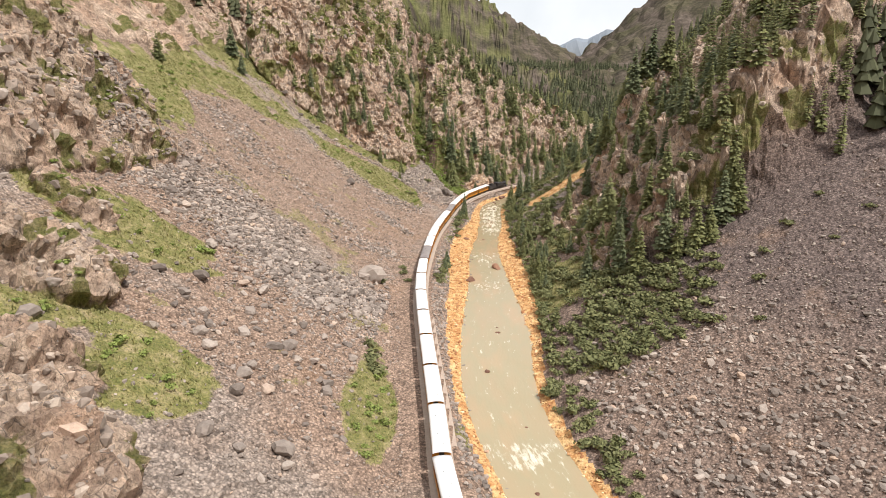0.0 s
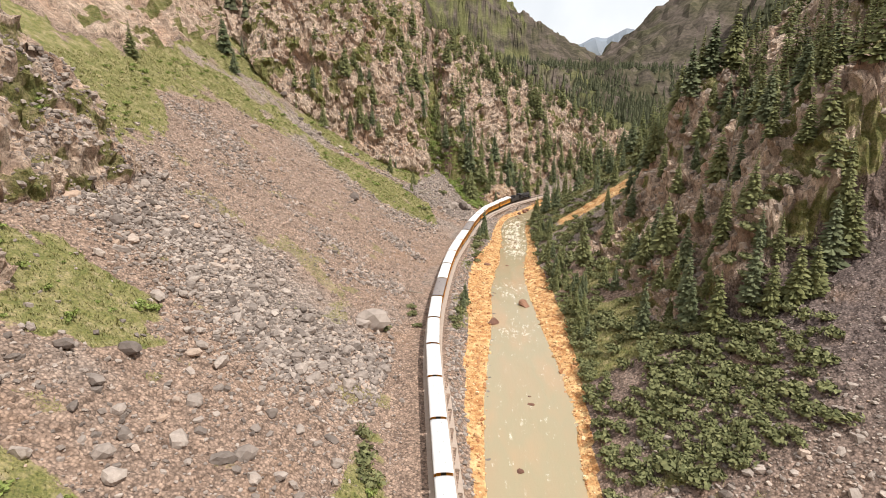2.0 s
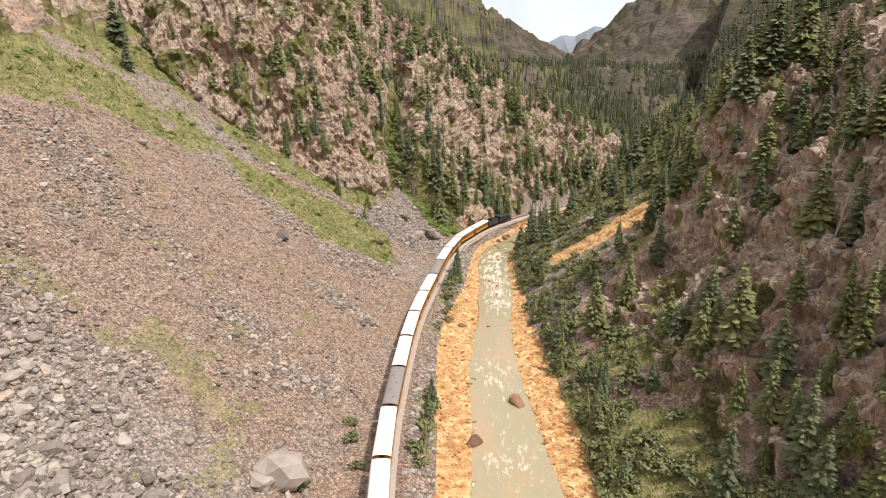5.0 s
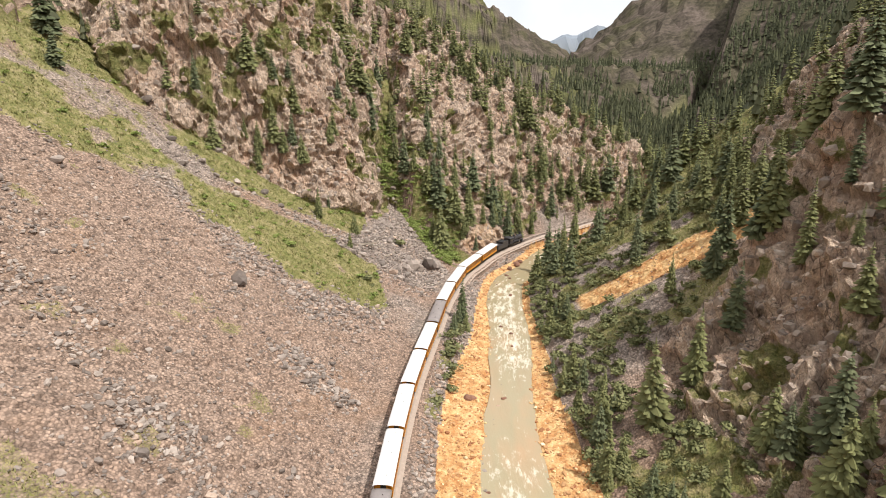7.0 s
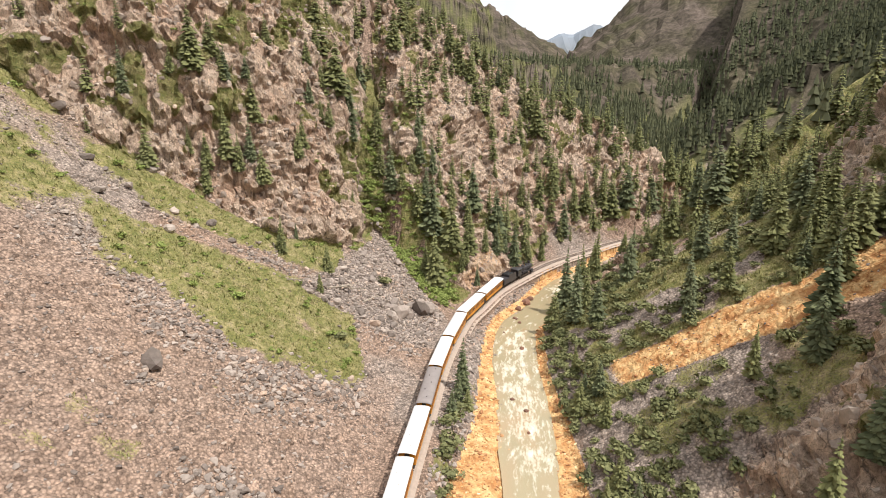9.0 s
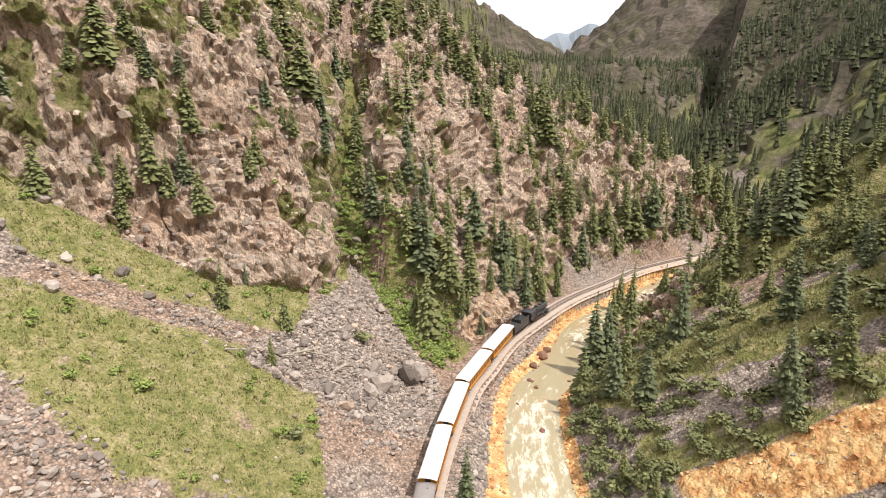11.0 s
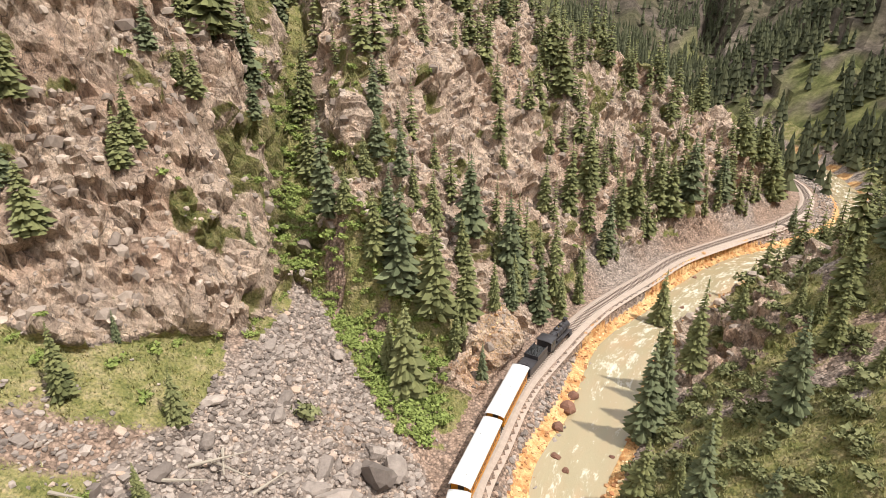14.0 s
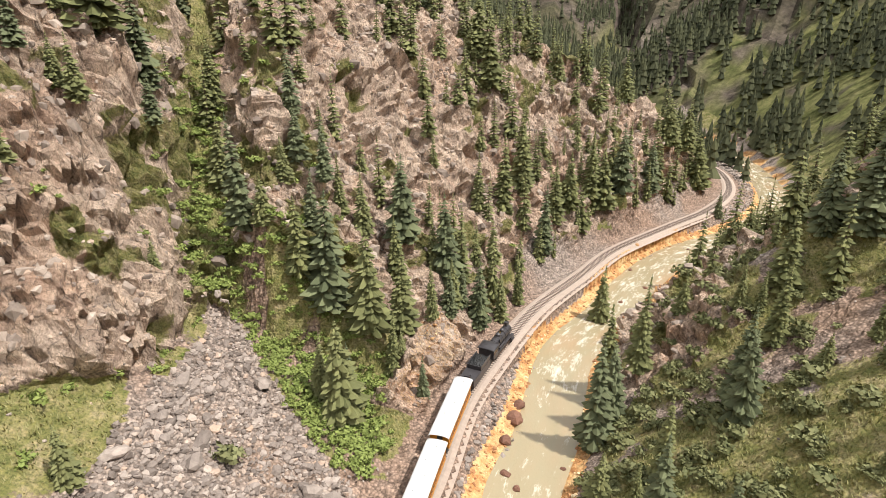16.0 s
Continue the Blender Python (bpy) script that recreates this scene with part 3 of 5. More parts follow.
GROUND = ground_material()
SCREE = stone_material("scree_stone", (0.16, 0.13, 0.113), (0.45, 0.38, 0.333), (0.48, 0.345, 0.26))
IRON_STONE = stone_material("iron_stained_stone", (0.34, 0.14, 0.06), (0.74, 0.50, 0.245), (0.82, 0.72, 0.50))
ROCK_BLOCK = stone_material("outcrop_rock", (0.20, 0.157, 0.13), (0.50, 0.41, 0.342), (0.50, 0.36, 0.275))
RIPRAP = stone_material("riprap_stone", (0.17, 0.14, 0.123), (0.45, 0.385, 0.34), (0.46, 0.29, 0.2))
NEEDLES = leaf_material("spruce_needles", (0.045, 0.054, 0.020), (0.245, 0.25, 0.10))
LEAVES = leaf_material("willow_leaves", (0.07, 0.082, 0.032), (0.235, 0.235, 0.105))
TURF = leaf_material("grass_blades", (0.14, 0.15, 0.045), (0.36, 0.33, 0.15), 0.2)
BARK = plain("bark", (0.14, 0.10, 0.075), 0.9, scale=2, relief=0.05)
DEADWOOD = plain("weathered_wood", (0.42, 0.36, 0.29), 0.85, scale=2, relief=0.03)
FAR_NEEDLES = leaf_material("distant_spruce_needles", (0.028, 0.035, 0.018), (0.115, 0.12, 0.06))
WATER = water_material()
BALLAST = stone_material("ballast", (0.17, 0.135, 0.115), (0.36, 0.295, 0.255), (0.42, 0.34, 0.28))
STEEL = plain("rusty_rail", (0.20, 0.13, 0.10), 0.5, 0.6)
TIE_WOOD = plain("tie_wood", (0.16, 0.125, 0.105), 0.9, relief=0.02)
ROOF_WHITE = plain("silver_white_roof", (0.84, 0.835, 0.83), 0.5, 0.0, 0.08, 0.8)
ROOF_BROWN = plain("weathered_roof", (0.27, 0.235, 0.225), 0.6, 0.0, 0.25, 0.8)
ORANGE = plain("orange_yellow_paint", (0.66, 0.27, 0.02), 0.4, 0.0, 0.12)
TRIM = plain("dark_trim", (0.05, 0.045, 0.04), 0.55)
BLACK = plain("black_locomotive_paint", (0.05, 0.045, 0.048), 0.38, 0.0, 0.35)
GLASS = plain("dark_window_glass", (0.03, 0.035, 0.04), 0.08)
COAL = plain("coal", (0.02, 0.02, 0.02), 0.6, scale=5, relief=0.1)
LAMP = plain("lamp_glass", (0.7, 0.68, 0.6), 0.15)
BRASS = plain("brass", (0.6, 0.42, 0.14), 0.3, 0.9)


def part(name, bm, mat, parent=None, label=""):
    """One mesh object out of a bmesh, under a thing or a part."""
    me = bpy.data.meshes.new(name)
    bm.to_mesh(me)
    bm.free()
    me.materials.append(mat)
    ob = new(name, me)
    ob.parent = parent
    if label:
        ob["label"] = label
    return ob


def raw(name, verts, faces, mat, parent=None, label="", smooth=False):
    me = bpy.data.meshes.new(name)
    me.from_pydata(verts, [], faces)
    me.materials.append(mat)
    if not smooth:
        me.shade_flat()
    if smooth:
        me.polygons.foreach_set("use_smooth", [True] * len(me.polygons))
    ob = new(name, me)
    ob.parent = parent
    if label:
        ob["label"] = label
    return ob


# ---- the ground, one sheet ----
def spread(lo, hi, grow, *runs):
    """Coordinates from lo to hi: runs of (start, end, spacing) joined end to end, ever wider outside them."""
    mid = [v for a, b, fine in runs for v in np.linspace(a, b, int(round((b - a) / fine)), endpoint=False)] + [runs[-1][1]]
    out, s, v = [], runs[-1][2], mid[-1]
    while v < hi:
        s *= grow
        v += s
        out.append(v)
    left, s, v = [], runs[0][2], mid[0]
    while v > lo:
        s *= grow
        v -= s
        left.append(v)
    return np.array(left[::-1] + mid + out)


gx_axis = spread(-1800, 2600, 1.055, (-104, -88, 0.64), (-88, -16, 0.52), (-16, 34, 0.64), (34, 72, 0.48), (72, 106, 0.64))
gy_axis = spread(-900, 4200, 1.042, (-84, 160, 0.66), (160, 216, 0.38), (216, 286, 0.66))
NX, NY = len(gx_axis), len(gy_axis)
X, Y = np.meshgrid(gx_axis, gy_axis)
Z, M_ROCK, M_GRASS, M_RUST, M_PINK, U, W, E_OFF, CONE = land(X, Y)
dzdy, dzdx = np.gradient(Z, gy_axis, gx_axis)
length = np.sqrt(dzdx ** 2 + dzdy ** 2 + 1)
nx_, ny_, nz_ = -dzdx / length, -dzdy / length, 1 / length
size = np.clip(np.maximum(X - 106, 0) + np.maximum(-104 - X, 0) + np.maximum(Y - 286, 0), 0, 900)
coarse = np.minimum(1 + size / 130, 3.5)
# tilted blocks and ledges on the rock faces
px, py, pz = X / coarse, Y / coarse, Z / coarse
ax, ay, az = px * 0.94 + pz * 0.30, py * 0.96 - pz * 0.22, pz * 0.85 - px * 0.30
c1, _ = cells(ax / 7.5, ay / 7.5, az / 10, 41)
c2, _ = cells(ax / 3.2, ay / 3.2, az / 4.6, 51)
c3, _ = cells(px / 1.2, py / 1.2, pz / 1.3, 61)
c4, _ = cells(ax / 1.8, ay / 1.8, az / 2.8, 66)
rough = 2.8 * (c1 - 0.5) + 2.3 * (c2 - 0.5) + 1.6 * (c4 - 0.5) + 0.9 * (c3 - 0.5) + 3.6 * fbm(px / 16, py / 16, pz / 16, 4, 71)
firm = np.clip(M_ROCK * 1.3, 0, 1)
bare = np.clip(1 - M_GRASS, 0.3, 1)
loose = (0.55 * (c3 - 0.5) + 0.35 * (c2 - 0.5)) * bare + 0.5 * fbm(X / 3, Y / 3, 0.0, 3, 81)
flat = step(2.6, 6.5, np.abs(U)) * step(0, 2.5, np.abs(W) - 7)
bedmask = np.where(U > 2.6, 0.6, 1.0)
shift_n = (firm * rough * coarse + (1 - firm) * loose * flat * bedmask * np.minimum(coarse, 3)) * np.where(np.abs(U) < 2.6, 0, 1)
VX, VY, VZ = X + nx_ * shift_n, Y + ny_ * shift_n, Z + nz_ * shift_n
VZ = np.where((E_OFF <= 0) & (W > -5) & (np.abs(U) > 3) & (np.abs(W) < 4), np.minimum(VZ, WATER_Z - 0.3), VZ)
verts = np.stack([VX, VY, VZ], axis=-1).reshape(-1, 3)
idx = np.arange(NX * NY).reshape(NY, NX)
quads = np.stack([idx[:-1, :-1], idx[:-1, 1:], idx[1:, 1:], idx[1:, :-1]], axis=-1).reshape(-1, 4)
me = bpy.data.meshes.new("ground")
me.vertices.add(len(verts))
me.vertices.foreach_set("co", verts.ravel())
me.loops.add(quads.size)
me.loops.foreach_set("vertex_index", quads.ravel().astype(np.int32))
me.polygons.add(len(quads))
me.polygons.foreach_set("loop_start", np.arange(0, quads.size, 4, dtype=np.int32))
me.update(calc_edges=True)
me.shade_flat()
cov = me.attributes.new("cover", "FLOAT_COLOR", "POINT")
cov.data.foreach_set("color", np.stack([M_ROCK, M_GRASS, M_RUST, M_PINK], axis=-1).astype(np.float32).ravel())
me.materials.append(GROUND)
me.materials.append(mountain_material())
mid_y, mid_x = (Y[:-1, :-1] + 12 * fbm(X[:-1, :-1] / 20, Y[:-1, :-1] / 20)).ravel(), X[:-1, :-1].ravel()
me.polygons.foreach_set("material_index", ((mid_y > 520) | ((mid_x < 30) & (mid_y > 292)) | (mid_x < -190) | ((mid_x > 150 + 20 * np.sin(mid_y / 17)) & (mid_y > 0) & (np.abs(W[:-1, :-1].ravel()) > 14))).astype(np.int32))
ground = tagged(new("ground", me), "rocky canyon floor with scree slopes, cliffs and grass", "ground", kind="structure")


def sample(field, x, y):
    """Value of a grid field at a place."""
    i = np.clip(np.searchsorted(gx_axis, x) - 1, 0, NX - 2)
    j = np.clip(np.searchsorted(gy_axis, y) - 1, 0, NY - 2)
    fx, fy = (x - gx_axis[i]) / (gx_axis[i + 1] - gx_axis[i]), (y - gy_axis[j]) / (gy_axis[j + 1] - gy_axis[j])
    return (field[j, i] * (1 - fx) + field[j, i + 1] * fx) * (1 - fy) + (field[j + 1, i] * (1 - fx) + field[j + 1, i + 1] * fx) * fy


# ---- the river ----
def build_river():
    cols, verts_r, faces, rapid, flow = 25, [], [], [], []
    s = 0.0
    for i in range(0, len(RIVER)):
        x, y, bed, wet, shift = RIVER[i]
        t = RIVER_T[i]
        r = Vector((t[1], -t[0]))
        surge = 0.16 + 0.52 * float(step(108, 122, y) * (1 - step(166, 185, y))) + 0.3 * float(step(66, 78, y) * (1 - step(84, 92, y))) + 0.3 * float(step(40, 50, y) * (1 - step(54, 60, y)))
        surge += 0.5 * float(step(-37, -32, y) * (1 - step(-30, -26, y))) + 0.35 * float(step(190, 200, y))
        for k in range(cols):
            f = k / (cols - 1) * 2 - 1
            o = shift + f * (wet + 1.6)
            wob = 0.12 * surge * math.sin(i * 0.9 + f * 5) + 0.05 * math.sin(i * 0.31 + 7 * f)
            verts_r.append((x + r.x * o, y + r.y * o, WATER_Z + wob * (1 - f * f)))
            rapid.append(surge * max(0.0, 1 - abs(f) ** 2.2))
            flow.append((o, s, 0.0))
        s += 1.0
    for i in range(len(RIVER) - 1):
        for k in range(cols - 1):
            a = i * cols + k
            faces.append((a, a + 1, a + cols + 1, a + cols))
    ob = raw("water", verts_r, faces, WATER, smooth=True)
    ob.data.attributes.new("rapid", "FLOAT", "POINT").data.foreach_set("value", rapid)
    ob.data.attributes.new("flow", "FLOAT_VECTOR", "POINT").data.foreach_set("vector", np.array(flow).ravel())
    return tagged(ob, "murky yellow-green river with white rapids between orange stones", "river", kind="structure")


build_river()


# ---- placing on the ground ----
from mathutils.bvhtree import BVHTree
_i0, _i1 = np.searchsorted(gx_axis, -150), np.searchsorted(gx_axis, 260)
_j0, _j1 = np.searchsorted(gy_axis, -100), np.searchsorted(gy_axis, 470)
_sub = idx[_j0:_j1, _i0:_i1]
_loc = np.arange(_sub.size).reshape(_sub.shape)
_q = np.stack([_loc[:-1, :-1], _loc[:-1, 1:], _loc[1:, 1:], _loc[1:, :-1]], axis=-1).reshape(-1, 4)
GROUND_TREE = BVHTree.FromPolygons(verts[_sub.ravel()].tolist(), _q.tolist())


def on_ground(x, y):
    hit = GROUND_TREE.ray_cast(Vector((x, y, 400)), Vector((0, 0, -1)))
    return hit[0].z if hit[0] is not None else float(sample(VZ, x, y))


rng = np.random.default_rng(7)


def scatter(count, box, weight, gap=0.0):
    """Random places in a box, kept by chance weight(x, y), no two nearer than gap."""
    out, grid = [], {}
    tries = 0
    while len(out) < count and tries < 110:
        tries += 1
        xs, ys = rng.uniform(box[0], box[2], 4000), rng.uniform(box[1], box[3], 4000)
        keep = rng.random(4000) < weight(xs, ys)
        for x, y in zip(xs[keep], ys[keep]):
            if gap:
                k = (int(x // gap), int(y // gap))
                if any((x - a) ** 2 + (y - b) ** 2 < gap * gap for i in (-1, 0, 1) for j in (-1, 0, 1) for a, b in grid.get((k[0] + i, k[1] + j), ())):
                    continue
                grid.setdefault(k, []).append((x, y))
            out.append((float(x), float(y)))
            if len(out) >= count:
                break
    return out


def field(f):
    return lambda x, y: np.array(sample(f, x, y))


f_rock, f_grass, f_rust, f_u, f_w, f_e, f_cone = map(field, (M_ROCK, M_GRASS, M_RUST, U, W, E_OFF, CONE))


# ---- stones ----
ICO = [(0, 0, 1)] + [(0.894 * math.cos(a), 0.894 * math.sin(a), 0.447) for a in [i * 1.2566 for i in range(5)]] \
    + [(0.894 * math.cos(a), 0.894 * math.sin(a), -0.447) for a in [i * 1.2566 + 0.628 for i in range(5)]] + [(0, 0, -1)]
ICO_F = [(0, 1 + i, 1 + (i + 1) % 5) for i in range(5)] + [(1 + i, 6 + i, 1 + (i + 1) % 5) for i in range(5)] \
    + [(6 + i, 6 + (i + 1) % 5, 1 + (i + 1) % 5) for i in range(5)] + [(11, 6 + (i + 1) % 5, 6 + i) for i in range(5)]


def stones(name, places, sizes, mat, label, category, flat_=0.6, sink=0.25):
    """Many angular stones lying on the ground, one joined mesh."""
    n = len(places)
    base = np.array(ICO)[None] * (1 + rng.uniform(-0.38, 0.3, (n, 12, 1)))
    base = np.clip(base, -0.68, 0.68)
    base = base * np.stack([np.ones(n), rng.uniform(0.55, 0.95, n), rng.uniform(flat_ * 0.6, flat_ * 1.3, n)], axis=1)[:, None]
    a, b = rng.uniform(0, 6.283, n), rng.normal(0, 0.45, n)
    c, s, cb, sb = np.cos(a)[:, None], np.sin(a)[:, None], np.cos(b)[:, None], np.sin(b)[:, None]
    x, y, z = base[..., 0], base[..., 1], base[..., 2]
    x, z = x * cb + z * sb, -x * sb + z * cb
    x, y = x * c - y * s, x * s + y * c
    sz = np.array(sizes)[:, None]
    px_ = np.array([p[0] for p in places])
    py_ = np.array([p[1] for p in places])
    pz_ = np.array([on_ground(*p) for p in places])
    v = np.stack([x * sz + px_[:, None], y * sz + py_[:, None], z * sz + pz_[:, None] + sz * flat_ * (0.5 - sink)], axis=-1).reshape(-1, 3)
    f = (np.array(ICO_F)[None] + (np.arange(n) * 12)[:, None, None]).reshape(-1, 3)
    me_ = bpy.data.meshes.new(name)
    me_.vertices.add(len(v))
    me_.vertices.foreach_set("co", v.ravel())
    me_.loops.add(f.size)
    me_.loops.foreach_set("vertex_index", f.ravel().astype(np.int32))
    me_.polygons.add(len(f))
    me_.polygons.foreach_set("loop_start", np.arange(0, f.size, 3, dtype=np.int32))
    me_.update(calc_edges=True)
    me_.shade_flat()
    me_.materials.append(mat)
    return tagged(new(name, me_), label, category, kind="stuff")


def boulder_field(x, y):
    """How blocky the scree is."""
    b = np.exp(-((y - 22 - 0.28 * (-x - 40) + 4 * np.sin(x / 7)) / 13) ** 2) * ((x > -82) & (x < -14))
    b = np.maximum(b, np.exp(-((y + 20) / 30) ** 2) * 0.45 * (x < -12))
    b = np.maximum(b, 0.4 * f_cone(x, y))
    b = np.maximum(b, 0.6 * np.exp(-((y - 158) / 8) ** 2) * (x < 0))
    return b


def scree_weight(x, y):
    u, w = f_u(x, y), f_w(x, y)
    west_ = (u < -5.5) * (0.34 + 0.66 * boulder_field(x, y))
    east_ = (f_e(x, y) > 14) * np.where(y < 24, 0.25 + 0.75 * np.exp(-((y + 25) / 28) ** 2), 0.15)
    return (west_ + east_) * (1 - 0.93 * f_grass(x, y)) * (1 - 0.85 * f_rock(x, y))


p1 = scatter(15500, (-100, -92, 92, 200), scree_weight)
s1 = [float(0.14 + 0.15 * rng.gamma(1.5) * (0.55 + 0.9 * float(boulder_field(np.array(x), np.array(y))))) for x, y in p1]
s1 = [min(s, 1.1) for s in s1]
stones("scree_stones", p1, s1, SCREE, "loose grey and pinkish angular scree stones", "stones")

p0 = scatter(7500, (-82, -12, -14, 62), lambda x, y: np.exp(-((y - 20 - 0.30 * (-x - 40) + 4 * np.sin(x / 7)) / 12) ** 2) * (f_u(x, y) < -8) * (1 - 0.8 * f_grass(x, y)))
stones("rubble_stones", p0, [float(min(0.26 + 0.17 * rng.gamma(1.5), 1.15)) for _ in p0], SCREE, "heaped grey angular rubble on the talus slope", "stones")

p7 = scatter(5200, (-90, 42, -12, 138), lambda x, y: np.clip(0.08 + 2.2 * fbm(x / 14 + y / 40, y / 9, seed=101), 0.02, 1) * (f_u(x, y) < -8) * (1 - f_grass(x, y)) * (1 - f_rock(x, y)))
stones("talus_stones", p7, [float(min(0.24 + 0.17 * rng.gamma(1.3), 1.0)) for _ in p7], SCREE, "pinkish grey angular stones strewn in trains down the talus", "stones")

p6 = scatter(2600, (24, -84, 92, 4), lambda x, y: (f_e(x, y) > 6) * (1 - f_grass(x, y)) * np.clip(1.1 - (f_e(x, y) + 0.9 * y + 10) / 45, 0.05, 1))
stones("chute_stones", p6, [float(min(0.26 + 0.2 * rng.gamma(1.5), 1.1)) for _ in p6], SCREE, "brown angular blocks at the foot of the gravel chute", "stones")

SLOPE = np.sqrt(dzdx ** 2 + dzdy ** 2)
f_slope = field(SLOPE)
p9 = scatter(12500, (-104, -75, 100, 285), lambda x, y: np.clip(f_rock(x, y) - 0.3, 0, 1) * np.clip(f_slope(x, y) / 2.2, 0.15, 1) * (1 - 0.8 * f_grass(x, y)))
stones("rock_blocks", p9, [float(min(0.26 + 0.25 * rng.gamma(1.6), 1.7)) for _ in p9], ROCK_BLOCK, "angular pinkish brown rock blocks jutting from the cliffs", "rock", 0.85, 0.72)

p8 = scatter(3600, (-40, 148, 8, 198), lambda x, y: np.maximum(f_cone(x, y), 0.5 * np.exp(-((y - 157) / 7) ** 2)) * (f_u(x, y) < -5) * (1 - f_grass(x, y)) * (1 - f_rock(x, y)))
stones("fan_stones", p8, [float(min(0.2 + 0.15 * rng.gamma(1.4), 0.9)) for _ in p8], SCREE, "pale grey angular stones of the debris fan", "stones")

p2 = scatter(5500, (-12, -92, 150, 320), lambda x, y: ((f_u(x, y) > 3.0) & (f_w(x, y) < 0) & (f_rust(x, y) < 0.5)) * 1.0)
stones("riprap_stones", p2, [float(rng.uniform(0.22, 0.75)) for _ in p2], RIPRAP, "grey broken stones banked up below the railway", "stones")

p3 = scatter(7500, (-5, -92, 120, 270), lambda x, y: (f_rust(x, y) > 0.45) * np.where(f_e(x, y) > 4, 0.25, 1.0))
stones("iron_stained_stones", p3, [float(min(0.12 + 0.11 * rng.gamma(1.3), 0.8)) for _ in p3], IRON_STONE, "orange iron-stained stones along the river", "stones", 0.5)


def boulder(seed, mat):
    """One large block, chipped and faceted."""
    r = random.Random(seed)
    bm = bmesh.new()
    bmesh.ops.create_icosphere(bm, subdivisions=2, radius=1)
    planes = [Vector((r.gauss(0, 1), r.gauss(0, 1), r.gauss(0, 0.8))).normalized() for _ in range(9)]
    for v_ in bm.verts:
        d_ = max(v_.co.dot(q) for q in planes)
        v_.co *= 0.72 / max(d_, 0.45)
        v_.co += Vector((r.uniform(-0.04, 0.04), r.uniform(-0.04, 0.04), r.uniform(-0.04, 0.04)))
        v_.co.z *= 0.72
    ob = part("boulder", bm, mat)
    ob.data.shade_flat()
    return ob


B_GREY = [boulder(i, SCREE) for i in range(5)]
B_DARK = [boulder(20 + i, stone_material("wet_red_rock", (0.16, 0.08, 0.055), (0.24, 0.12, 0.08), (0.3, 0.16, 0.1))) for i in range(2)]


def put_boulder(kind, x, y, size_, label, group, lift=0.25, turn=None, z=None):
    ob = kind.copy()
    scene.collection.objects.link(ob)
    zz = on_ground(x, y) if z is None else z
    ob.matrix_basis = Matrix.Translation((x, y, zz + lift * size_)) @ pose(0, 0, 0, rng.uniform(-15, 15), rng.uniform(-15, 15), rng.uniform(0, 360) if turn is None else turn) @ Matrix.Scale(size_, 4)
    return tagged(ob, label, "boulder", group)


for x, y in scatter(170, (-85, -60, 75, 195), lambda x, y: scree_weight(x, y) * boulder_field(x, y), 2.5):
    put_boulder(B_GREY[int(rng.integers(5))], x, y, float(rng.uniform(0.7, 1.25)), "grey angular boulder lying on the scree slope", "boulders on the scree")
for x, y, s in ((-19.5, 37.8, 3.0), (-21.5, 36, 2.0), (-8.3, 164.4, 1.9), (-6.5, 166, 2.0), (-9.5, 162, 1.5), (-3, 170, 2.2), (-1.5, 172, 1.6), (-40, 115, 1.6), (-73.6, 117.3, 1.3)):
    put_boulder(B_GREY[int(rng.integers(5))], x, y, s, "large pale grey boulder resting on the scree", "boulders on the scree")
for x, y, s in ((15.6, 69.5, 1.7), (7.4, 56.6, 1.3), (6.1, 104.4, 1.3), (24.5, 190.3, 1.6), (26.3, 193.5, 1.2), (22.0, 186.0, 1.1), (20.8, 188.2, 0.9)):
    put_boulder(B_DARK[int(rng.integers(2))], x, y, s, "dark red-brown boulder standing in the river shallows", "boulders in the river", 0.15, None, 0.35)
for i in range(60):
    k = int(rng.integers(10, len(RIVER) - 220))
    o = float(rng.uniform(-0.9, 0.9)) * RIVER[k, 3] + RIVER[k, 4]
    put_boulder(B_DARK[int(rng.integers(2))], RIVER[k, 0] + RIVER_T[k, 1] * o, RIVER[k, 1] - RIVER_T[k, 0] * o, float(rng.uniform(0.3, 0.75)), "small rust-coloured rock breaking the river surface", "rocks in the river", 0.0, None, 0.1)
for ob in B_GREY + B_DARK:
    bpy.data.objects.remove(ob)


